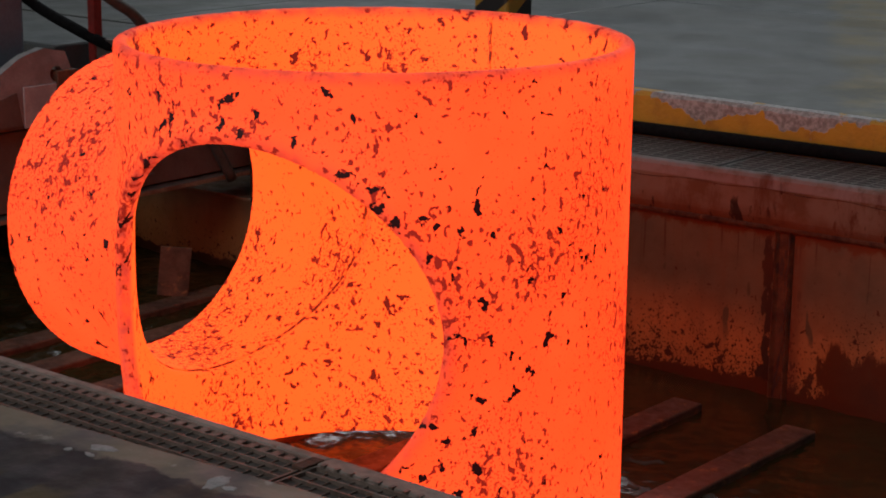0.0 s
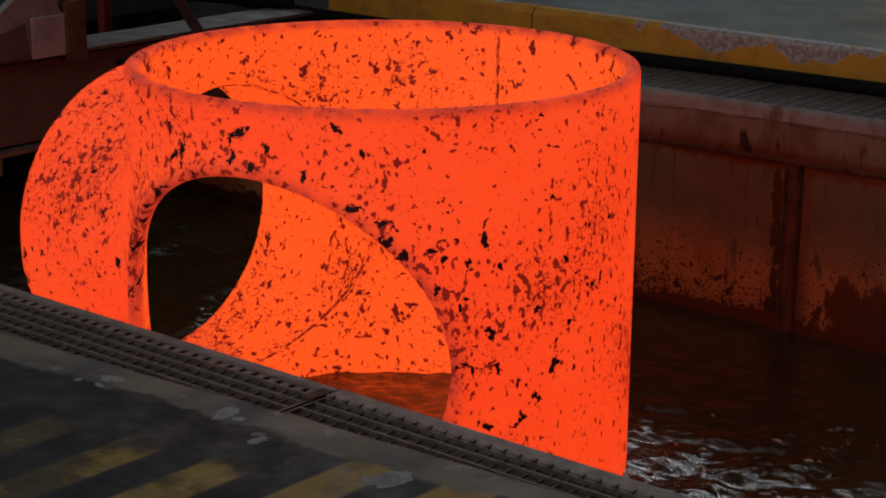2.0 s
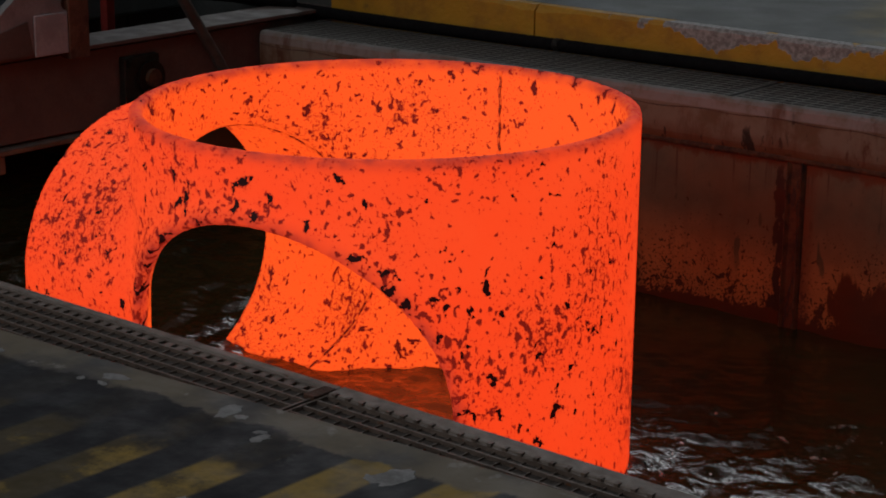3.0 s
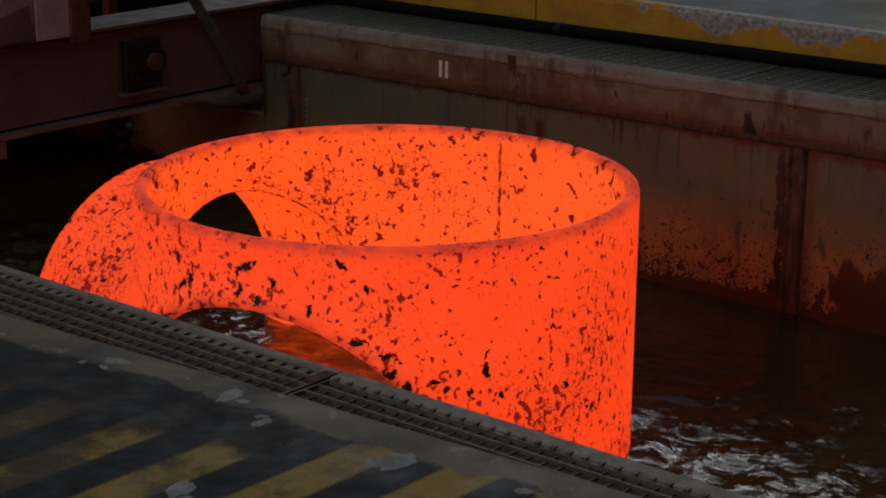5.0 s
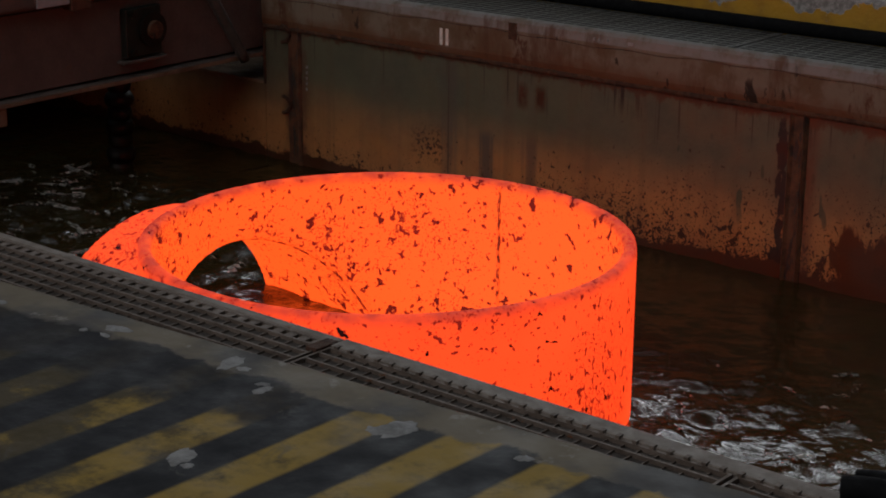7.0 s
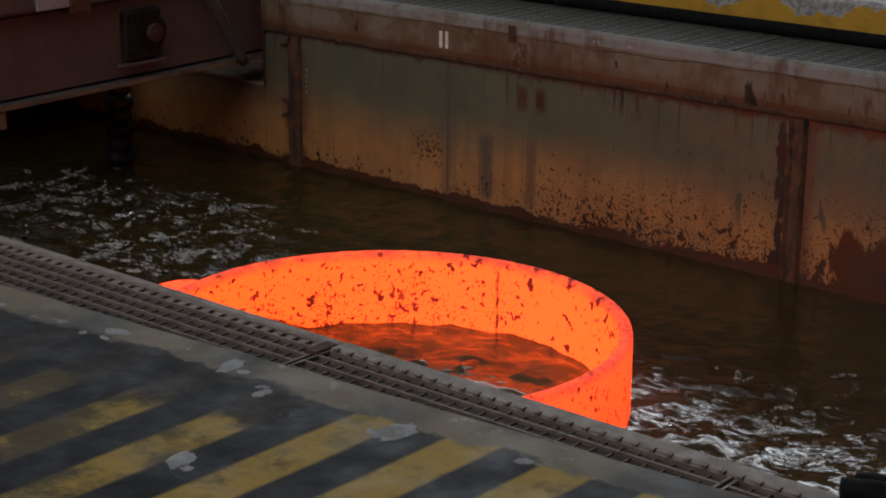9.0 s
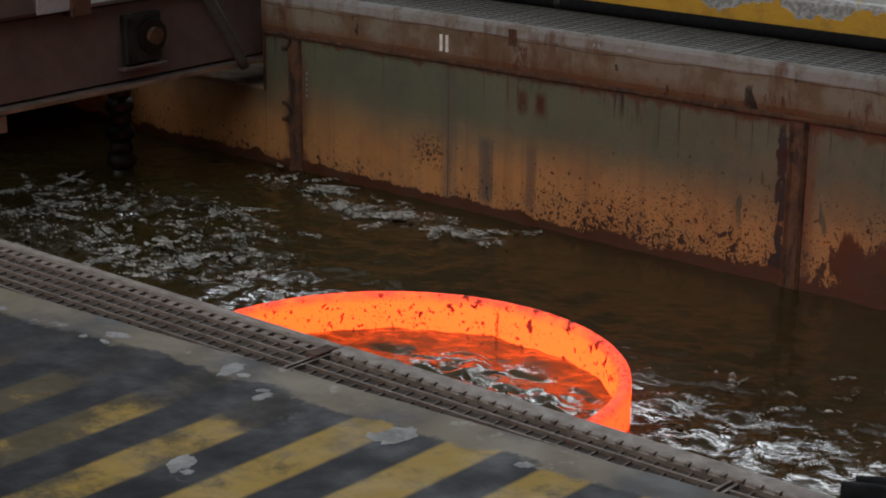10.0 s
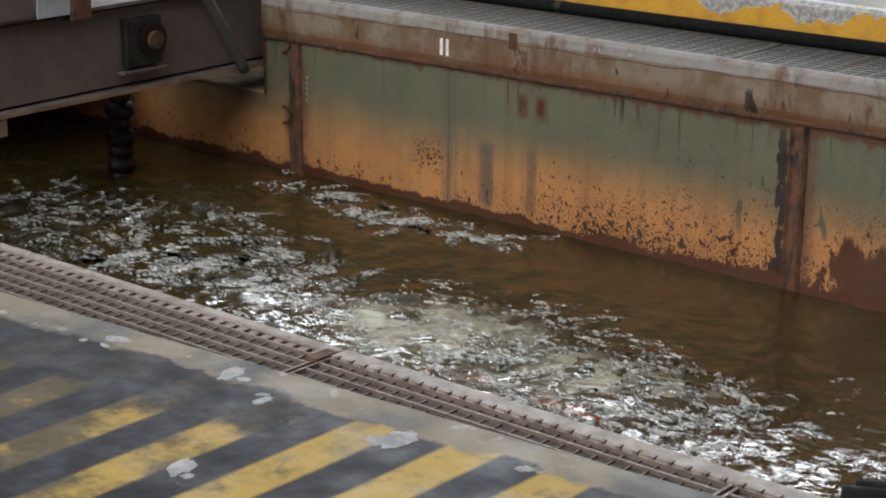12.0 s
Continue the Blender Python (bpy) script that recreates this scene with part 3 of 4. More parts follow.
    near = thing("tank_wall_near", "dusty steel tank rim beside the grating", "tank wall", kind="structure")
    part("panel", box(-7.2, 1.4, RIM_Y - 0.03, RIM_Y - 0.006, -3.0, DECK - 0.012, 0.002), M_RUST, near)
    part("rim", box(-7.2, JOINT_X, RIM_Y - 0.022, RIM_Y, DECK - 0.011, DECK + 0.002, 0.003), M_RIM, near)
    part("rim", box(JOINT_X + 0.003, 1.4, RIM_Y - 0.040, RIM_Y + 0.001, DECK - 0.011, DECK + 0.003, 0.003), M_RIM, near, "pale dusty rim plate")
    bm = bmesh.new()
    for i in range(48):
        x = JOINT_X + 0.02 + 0.0305 * i
        box(x - 0.004, x + 0.004, RIM_Y - 0.045, RIM_Y - 0.034, DECK, DECK + 0.005, 0.0, bm)
    tagged(part("bar_end", bm, M_NEARBARS, near), kind="stuff")
    bm = bmesh.new()
    for i in range(70):
        x = JOINT_X - 0.03 - 0.0305 * i
        box(x - 0.009, x + 0.009, RIM_Y - 0.052, RIM_Y - 0.022, DECK - 0.02, DECK - 0.001, 0.0, bm)
    tagged(part("bar_end", bm, M_NEARBARS, near), kind="stuff")
    part("cross_weld", box(JOINT_X - 0.022, JOINT_X + 0.004, RIM_Y - 0.075, RIM_Y - 0.02, DECK - 0.004, DECK + 0.005, 0.002), M_WELDRUST, near, "rusty tack weld")
    # near-black wall colour in place of the shade beyond the girder
    end = link("tank_wall_left", box(-7.3, -7.2, RIM_Y - 0.05, WALL_Y + 0.1, -3.0, -0.2, 0.0), M_SHADE)
    tagged(end, "tank end wall with shade put into its near-black colour", "tank wall", kind="structure")
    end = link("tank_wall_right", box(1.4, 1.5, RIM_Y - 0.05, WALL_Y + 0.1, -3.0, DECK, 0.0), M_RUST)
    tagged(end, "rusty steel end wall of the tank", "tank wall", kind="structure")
    tagged(link("tank_floor", box(-7.3, 1.5, RIM_Y - 0.05, WALL_Y + 0.1, -3.1, -3.0, 0.0), M_SHADE), "dark tank bottom under the water", "tank floor", kind="structure")


def slab(name, x0, x1, y0, y1, z0, z1, material, label, category, bevel=0.012):
    return tagged(link(name, box(x0, x1, y0, y1, z0, z1, bevel), material), label, category, kind="structure")


def build_floor():
    bm = bmesh.new()
    # the edge runs a little askew to the tank, and is worn uneven
    line = [(12.0, 2.03), (-0.2, 2.03)] + [(x, EDGE_Y + 0.069 * (x + 2.1) + 0.005 * noise.noise((x * 4, 2, 0)) + 0.003 * noise.noise((x * 17, 5, 0))) for x in np.arange(-0.25, -4.4, -0.03)] + [(-14.0, 1.74)]
    bm.faces.new([bm.verts.new((x, y, 0.0)) for x, y in [(-14.0, -9.0), (12.0, -9.0)] + line])
    up = bmesh.ops.extrude_face_region(bm, geom=bm.faces[:])["geom"]
    bmesh.ops.translate(bm, vec=(0, 0, -0.6), verts=[v for v in up if isinstance(v, bmesh.types.BMVert)])
    bmesh.ops.recalc_face_normals(bm, faces=bm.faces)
    bmesh.ops.bevel(bm, geom=[e for e in bm.edges if all(v.co.z > -0.01 and v.co.y > 0 for v in e.verts)], offset=0.008, segments=2, affect="EDGES", profile=0.5)
    tagged(link("floor_near", bm, M_HAZARD), "concrete floor edge with worn black and yellow bands", "floor", kind="structure")
    # near-black slabs put the shade of the grating holes into colour
    slab("grating_shade_near", -13.9, 11.9, 1.6, RIM_Y - 0.031, -0.59, DECK - 0.05, M_SHADE, "near-black slab standing in for shade under the grating", "channel", 0.0)
    slab("grating_shade_far", -4.985, 12, WALL_Y + 0.031, KERB_Y - 0.001, -0.6, DECK - 0.010, M_SHADE, "near-black slab standing in for shade under the grating", "channel", 0.0).matrix_world = SAG
    kerb = thing("kerb", "yellow painted concrete kerb with flaked edge", "kerb", kind="structure")
    xs = [-4.96, -3.985, -1.9, 0.3, 12]
    for a, b in zip(xs, xs[1:]):
        bm = bmesh.new()
        n = max(8, int((min(b, 2) - a) / 0.02))
        grid = []
        for i in range(n + 1):
            x = a + 0.003 + (b - a - 0.006) * i / n
            chip = 0.012 + 0.03 * max(0.0, noise.noise((x * 2.3, 1.7, 0))) + 0.012 * abs(noise.noise((x * 11, 4, 0)))
            col = [(x, KERB_Y, -0.6), (x, KERB_Y, -0.05), (x, KERB_Y + 0.004 * noise.noise((x * 5, 0, 3)), FAR - chip), (x, KERB_Y + chip * 0.9, FAR - 0.002), (x, KERB_Y + 0.05, FAR), (x, KERB_Y + 0.05, -0.6)]
            grid.append([bm.verts.new(c) for c in col])
        for p, q in zip(grid, grid[1:]):
            for j in range(5):
                bm.faces.new((p[j], q[j], q[j + 1], p[j + 1]))
        bm.faces.new(grid[0])
        bm.faces.new(grid[-1][::-1])
        bmesh.ops.recalc_face_normals(bm, faces=bm.faces)
        part("kerb_block", bm, M_KERB, kerb)
    floor = thing("floor_far", "grey polished concrete floor with joints", "floor", kind="structure")
    ys = [KERB_Y + 0.051, 7.6, 10.2, 13.0, 18.0]
    xs = [-20.0, -13.0, -10.6, -8.3, -6.2, -4.96, 12.0]
    for a, b in zip(xs, xs[1:]):
        for c, d in zip(ys, ys[1:]):
            part("slab", box(a + 0.005, b - 0.005, c + 0.005 if c > 6 else c, d - 0.005, -0.6, FAR, 0.006), M_FLOOR, floor)
    part("slab", box(-20, -5.79, 4.64, KERB_Y + 0.046, -0.16, FAR - 0.004, 0.01), M_FLOOR, floor)
    slab("floor_left", -20, -7.32, -9, 4.97, -0.6, -0.01, M_FLOOR, "grey concrete floor beyond the tank", "floor")
    slab("under_floor", -20, 12, -9, 18, -3.4, -3.11, M_SHADE, "dark pit bottom", "ground", 0.0)


SPLASHES = ((-1.612, 1.825, 0.034), (-1.630, 1.800, 0.016), (-1.853, 1.802, 0.016), (-1.87, 1.82, 0.010), (-1.968, 1.853, 0.022), (-1.935, 1.845, 0.012), (-2.21, 1.838, 0.018),
            (-2.25, 1.80, 0.010), (-2.205, 1.805, 0.008), (-1.762, 1.561, 0.024), (-1.735, 1.548, 0.012), (-2.46, 1.79, 0.022), (-1.415, 1.86, 0.014))


def build_splashes():
    """Dried pale splashes on the near floor."""
    rng = random.Random(11)
    for x, y, r in SPLASHES:
        bm = bmesh.new()
        n = 34
        turn, long = rng.uniform(0, 3), rng.uniform(1.0, 2.1)
        rings = []
        for s, h in ((1.0, 0.0), (0.94, 0.0005), (0.4, 0.0007)):
            ring = []
            for j in range(n):
                a = 2 * math.pi * j / n
                w = 0.72 * r * s * (1 + 0.42 * noise.noise((2 * math.cos(a) + x * 9, 2 * math.sin(a), y * 7)) + 0.14 * noise.noise((6 * math.cos(a) + x * 9, 6 * math.sin(a), y * 7)))
                u, v = long * w * math.cos(a), w * math.sin(a)
                ring.append(bm.verts.new((x + u * math.cos(turn) - v * math.sin(turn), y + u * math.sin(turn) + v * math.cos(turn), h)))
            rings.append(ring)
        for a, b in zip(rings, rings[1:]):
            for j in range(n):
                bm.faces.new((a[j], a[(j + 1) % n], b[(j + 1) % n], b[j]))
        bm.faces.new(rings[-1])
        bm.faces.new(rings[0][::-1])
        bmesh.ops.recalc_face_normals(bm, faces=bm.faces)
        tagged(link("paint_splash", bm, M_SPLASH, True), "dried pale grey splash on the striped floor edge", "splash", "dried splashes on the floor")


def build_hall():
    slab("wall_north", -20, 12, 18.0, 18.3, 0, 7.6, M_HALL, "grey clad hall wall under the window band", "wall", 0.0)
    slab("wall_north_upper", -20, 12, 18.0, 18.3, 9.8, 10, M_HALL, "grey clad hall wall above the window band", "wall", 0.0)
    slab("wall_north_left", -14.3, -13, 18.0, 18.3, 7.6, 9.8, M_HALL, "grey clad hall wall beside the window band", "wall", 0.0)
    slab("wall_north_right", -2, 12, 18.0, 18.3, 7.6, 9.8, M_HALL, "grey clad hall wall beside the window band", "wall", 0.0)
    # the south opening is made up to fit the fill lamp
    slab("wall_south", -20, 12, -9.3, -9.0, -0.6, 4.0, M_HALL, "grey clad hall wall under the opening for the fill lamp", "wall", 0.0)
    slab("wall_south_upper", -20, 12, -9.3, -9.0, 7.0, 10, M_HALL, "grey clad hall wall above the opening for the fill lamp", "wall", 0.0)
    slab("wall_south_left", -20, -9.5, -9.3, -9.0, 4.0, 7.0, M_HALL, "grey clad hall wall beside the opening for the fill lamp", "wall", 0.0)
    slab("wall_south_right", 2.5, 12, -9.3, -9.0, 4.0, 7.0, M_HALL, "grey clad hall wall beside the opening for the fill lamp", "wall", 0.0)
    slab("wall_west", -20.3, -20, -9, 18, -0.6, 10, M_HALL, "grey clad hall wall", "wall", 0.0)
    slab("wall_east", 12, 12.3, -9, 18, -0.6, 10, M_HALL, "grey clad hall wall", "wall", 0.0)
    for i, (a, b) in enumerate([(-9.3, -4.1), (-1.9, 5.1), (6.9, 18.3)]):
        slab("ceiling_%d" % (i + 1), -20, 12, a, b, 10, 10.2, M_HALL, "grey hall roof between assumed roof lights", "ceiling", 0.0)


build_tank()
build_floor()
build_splashes()
build_hall()

# ---- gratings ----


def grating(x0, x1, y0, y1, material, label, pitch_x, pitch_y, deep=0.03, w=0.0016, slim=1.0, drop=0.0015):
    """A walkway panel: a frame, with every bar a piece of its own on shared meshes."""
    g = thing("grating", label, "grating", group="walkway gratings")
    top = DECK
    for a, b, c, d in ((x0, x1, y0, y0 + 0.005), (x0, x1, y1 - 0.005, y1), (x0, x0 + 0.005, y0 + 0.005, y1 - 0.005), (x1 - 0.005, x1, y0 + 0.005, y1 - 0.005)):
        part("frame_bar", box(a, b, c, d, top - deep, top, 0.0), material, g)

    def bars(name, mesh_box, places):
        first = part(name, mesh_box, material, g)
        for n, p in enumerate(places):
            ob = first if n == 0 else new(name, first.data)
            ob.parent, ob.location = g, p

    bars("cross_bar", box(-w * slim, w * slim, 0, y1 - y0 - 0.01, -deep, -drop, 0.0), [(x, y0 + 0.005, top) for x in np.arange(x0 + pitch_x, x1 - 0.01, pitch_x)])
    bars("bearing_bar", box(0, x1 - x0 - 0.01, -w, w, -deep, -0.0005, 0.0), [(x0 + 0.005, y, top) for y in np.arange(y0 + pitch_y, y1 - 0.008, pitch_y)])
    return g


for a, b in ((-4.975, -2.988), (-2.966, -0.984), (-0.962, 0.6)):
    grating(a, b, WALL_Y + 0.0115, KERB_Y - 0.003, M_BARS, "galvanised steel grating along the far tank wall", 0.048, 0.034, 0.0022, 0.0016).matrix_world = SAG
for a, b, w in ((-4.3, JOINT_X - 0.004, 0.024), (JOINT_X + 0.004, -1.29, 0.042), (-1.282, -0.2, 0.042)):
    grating(a, b, EDGE_Y - 0.15 if a < -3 else EDGE_Y - 0.005, RIM_Y - w, M_NEARBARS, "brown rusted steel grating along the near tank rim", 0.0305, 0.0333, 0.009, 0.0024, 0.45, 0.0042)
tagged(link("grating_dirt", box(-4.4, -0.1, EDGE_Y - 0.16, RIM_Y - 0.046, DECK - 0.05, DECK - 0.0078, 0.0), M_DIRT), "grey brown dirt caked under the grating", "dirt", kind="structure")

# ---- machinery on the left ----


def build_girder():
    g = thing("girder", "dark red oxide painted steel girder across the tank", "girder")
    X = -5.0
    pts = [(X - 0.20, -0.082), (X, -0.082), (X, -0.094), (X - 0.09, -0.098), (X - 0.09, -0.381), (X + 0.0, -0.384), (X + 0.0, -0.397), (X - 0.20, -0.397), (X - 0.20, -0.384), (X - 0.108, -0.381), (X - 0.108, -0.098), (X - 0.20, -0.094)]
    pts = [(p + 0.012, q) for p, q in pts]
    part("beam", profile(pts, 1.6, 5.36), M_MAROON, g)
    part("lower_flange_edge", box(X + 0.0125, X + 0.016, 1.7, 5.2, -0.400, -0.386, 0.001), M_EDGE, g, "worn tan flange edge")
    part("side_plate", box(X - 0.078, X - 0.02, 1.6, 5.15, -0.375, -0.106, 0.004), M_MAROON, g)
    plate = part("bearing_plate", box(X - 0.02, X + 0.012, 4.24, 4.40, -0.315, -0.145, 0.004), M_PLATE, g, "oily green black bolted plate")
    part("pin", rod((X + 0.012, 4.352, -0.225), (X + 0.042, 4.352, -0.225), 0.031, 20), M_OILPOST, plate, "brown rusty pin end")
    part("washer", rod((X + 0.017, 4.352, -0.225), (X + 0.026, 4.352, -0.225), 0.06, 24), M_OILY, plate)
    for y, z in ((4.262, -0.165), (4.262, -0.295)):
        part("bolt", rod((X + 0.016, y, z), (X + 0.03, y, z), 0.012, 6), M_OILY, plate)
    part("stop_block", box(X - 0.05, X + 0.01, 3.52, 3.722, -0.462, -0.402, 0.004), M_EDGE, g, "worn tan stop block")
    part("shelf_strip", box(X - 0.02, X + 0.018, 4.22, 4.42, -0.335, -0.324, 0.002), M_MAROON, g)


def build_shade_plate():
    # added plate, hidden by the girder, that keeps light off the tank's end
    c = thing("shade_plate", "added unseen plate behind the girder that shades the tank's end", "cover plate")
    part("plate", box(-7.19, -5.72, RIM_Y + 0.01, WALL_Y - 0.01, -0.36, -0.34, 0.003), M_MAROON, c)
    for y in (2.6, 3.6, 4.6):
        part("rib", box(-7.19, -5.73, y - 0.03, y + 0.03, -0.42, -0.361, 0.003), M_MAROON, c)


build_shade_plate()


def build_lug():
    g = thing("lifting_lug", "pale grey steel lifting lug plate with a hole on the girder", "bracket")
    # plate outline in y, z with a clipped corner; a round eye cut through
    outline = [(3.60, -0.0815), (4.02, -0.0815), (4.06, 0.09), (4.04, 0.145), (3.95, 0.165), (3.86, 0.145), (3.76, 0.09), (3.70, 0.03), (3.60, 0.0)]
    cy, cz, r = 4.0, 0.075, 0.026
    bm = bmesh.new()
    n = 48
    loops = []
    for x in (-4.985, -5.02):
        inner, outer = [], []
        for i in range(n):
            a = 2 * math.pi * i / n
            d = Vector((math.cos(a), math.sin(a)))
            best = 9
            for (p, q), (u, v) in zip(outline, outline[1:] + outline[:1]):
                e = Vector((u - p, v - q))
                den = d.x * e.y - d.y * e.x
                if abs(den) > 1e-9:
                    t = ((p - cy) * e.y - (q - cz) * e.x) / den
                    s = ((p - cy) * d.y - (q - cz) * d.x) / den
                    if t > 0 and -1e-6 <= s <= 1 + 1e-6:
                        best = min(best, t)
            inner.append(bm.verts.new((x, cy + r * d.x, cz + r * d.y)))
            outer.append(bm.verts.new((x, cy + best * d.x, cz + best * d.y)))
        loops.append((inner, outer))
    (i0, o0), (i1, o1) = loops
    for i in range(n):
        j = (i + 1) % n
        for quad in ((i0[i], i0[j], o0[j], o0[i]), (i1[i], o1[i], o1[j], i1[j]), (o0[i], o0[j], o1[j], o1[i]), (i0[i], i1[i], i1[j], i0[j])):
            bm.faces.new(quad)
    bmesh.ops.recalc_face_normals(bm, faces=bm.faces)
    part("plate", bm, M_PALE, g)
    part("end_plate", box(-5.1, -4.972, 3.996, 4.08, -0.115, 0.085, 0.003), M_RUST, g, "brown rusty end plate")
    # lower part of the lug plate, coloured paler for sky light on it
    part("plate_foot", box(-4.984, -4.976, 3.856, 3.994, -0.092, 0.046, 0.004), M_SKYPALE, g, "lower part of the lug plate, sky light put into its bluish white")
    part("gusset", profile([(3.62, -0.0812), (3.85, -0.0812), (3.83, 0.03), (3.62, -0.02)], -4.983, -4.978, "x"), M_MAROON, g)


def build_side_things():
    col = thing("machine_column", "blue grey painted machine column behind the lug", "column")
    part("body", box(-5.65, -5.21, 3.60, 4.055, -0.325, 1.9, 0.02), M_BLUEGREY, col)
    part("base_plate", box(-5.70, -5.205, 3.55, 4.10, -0.341, -0.325, 0.004), M_MAROON, col)
    post = thing("red_post", "red painted square steel post", "post")
    part("upright", box(-5.72, -5.68, 4.75, 4.79, -0.34, 1.4, 0.004), M_RED, post)
    part("foot", box(-5.76, -5.64, 4.71, 4.83, -0.341, -0.325, 0.003), M_MAROON, post)
    part("bracket", box(-5.68, -5.45, 4.755, 4.785, -0.02, 0.06, 0.003), M_MAROON, post, "dark red side bracket")
    tagged(link("cable_hose", tube([(-5.64, 4.0, 0.75), (-5.95, 4.45, 0.37), (-6.0, 4.70, 0.18), (-5.8, 4.746, 0.09), (-5.6, 4.771, 0.03), (-5.42, 4.86, -0.02), (-5.25, 5.08, -0.05), (-5.1, 5.2, -0.072)], 0.022), M_BLACK, True), "thick black rubber hose sagging from the column to the kerb", "hose")
    hose = thing("kerb_hose", "thick black rubber hose lying on the grating", "hose")
    run = [(-5.5, 5.23, -0.055), (-5.0, 5.213, -0.066), (-4.3, 5.217, -0.074), (-3.4, 5.213, -0.074), (-2.4, 5.217, -0.074), (-1.2, 5.213, -0.074), (0.4, 5.215, -0.074)]
    hose.matrix_world = SAG
    part("tube", tube(run, 0.022), M_BLACK, hose, "", True)
    for x in (-3.86, -1.7):
        part("clip", rod((x - 0.012, 5.215, -0.074), (x + 0.012, 5.215, -0.074), 0.0235, 16), M_OILY, hose)
    tagged(link("stay_rod", tube([(-4.962, 4.775, -0.396), (-4.962, 4.597, -0.114), (-4.965, 4.37, 0.20), (-4.97, 4.24, 0.30), (-5.0, 4.02, 0.44), (-5.2, 3.9, 0.52)], 0.02, 12), M_ROD, True), "dark bent steel stay bar beside the girder", "stay")
    chain = thing("lift_chain", "oily dark roller chain hanging into the water", "chain")
    z = -0.40
    i = 0
    while z > -1.3:
        bm = bmesh.new()
        bmesh.ops.create_uvsphere(bm, u_segments=14, v_segments=8, radius=1.0)
        r = 0.046 if i % 2 else 0.056
        for v in bm.verts:
            v.co = (-5.28 + r * v.co.x, 4.44 + r * v.co.y, z - 0.03 + 0.042 * v.co.z)
        part("link", bm, M_OILY, chain, "", True)
        z -= 0.052
        i += 1
    part("hanger", box(-5.4, -5.1, 4.40, 4.48, -0.40, -0.398, 0.0), M_OILY, chain)
    b = thing("hazard_column", "square column with black and yellow warning bands", "column")
    part("shaft", box(-4.765, -4.595, 5.935, 6.105, FAR + 0.012, 3.0, 0.015), M_POST, b)
    part("base_plate", box(-4.80, -4.56, 5.90, 6.14, FAR - 0.001, FAR + 0.012, 0.002), M_RUST, b)


def build_cables():
    c = thing("cable_bundle", "black rubber cables lying over the near tank rim", "cable")
    for dy, dz, r in ((0.0, 0.0, 0.018), (0.042, -0.004, 0.017)):
        run = [(-1.13, 2.215 + dy, -0.078 + dz), (-1.06, 2.232 + dy, -0.074 + dz), (-0.9, 2.20 + dy, -0.076 + dz), (-0.5, 2.16 + dy, -0.076 + dz)]
        part("cable", tube(run, r), M_BLACK, c, "", True)


build_cables()
build_girder()
build_lug()
build_side_things()

# ---- the glowing tee ----


def smin(a, b, k):
    h = np.clip(0.5 + 0.5 * (b - a) / k, 0, 1)
    return b + (a - b) * h - k * h * (1 - h)


def surface(field, origin, step):
    """A mesh of the zero surface of a sampled field (surface nets): verts and quads."""
    inside = field < 0
    nx, ny, nz = field.shape
    corner = [(i, j, k) for i in (0, 1) for j in (0, 1) for k in (0, 1)]
    cut = lambda a, c: a[c[0]:nx - 1 + c[0], c[1]:ny - 1 + c[1], c[2]:nz - 1 + c[2]]
    count = sum(cut(inside, c).astype(np.int8) for c in corner)
    cell = np.argwhere((count > 0) & (count < 8))
    ids = -np.ones((nx - 1, ny - 1, nz - 1), int)
    ids[tuple(cell.T)] = np.arange(len(cell))
    total, number = np.zeros((len(cell), 3)), np.zeros(len(cell))
    for a in corner:
        for d in range(3):
            if a[d] == 0:
                b = list(a)
                b[d] = 1
                fa, fb = field[tuple((cell + a).T)], field[tuple((cell + b).T)]
                hit = (fa < 0) != (fb < 0)
                s = np.where(hit, fa / np.where(hit, fa - fb, 1), 0)
                p = np.tile(np.array(a, float), (len(cell), 1))
                p[:, d] += s
                total += p * hit[:, None]
                number += hit
    verts = np.array(origin) + step * (cell + total / number[:, None])
    quads = []
    for d in range(3):
        u, v = (d + 1) % 3, (d + 2) % 3
        sl = [slice(1, -1)] * 3
        sl[d] = slice(0, -1)
        nxt = list(sl)
        nxt[d] = slice(1, None)
        first, second = inside[tuple(sl)], inside[tuple(nxt)]
        at = np.argwhere(first != second)
        flip = first[tuple(at.T)]
        base = at + np.array([0 if i == d else 1 for i in range(3)])
        ring = []
        for du, dv in ((1, 1), (0, 1), (0, 0), (1, 0)):
            c = base.copy()
            c[:, u] -= du
            c[:, v] -= dv
            ring.append(ids[tuple(c.T)])
        q = np.stack(ring, 1)
        q[~flip] = q[~flip][:, ::-1]
        quads.append(q)
    return verts, np.concatenate(quads)


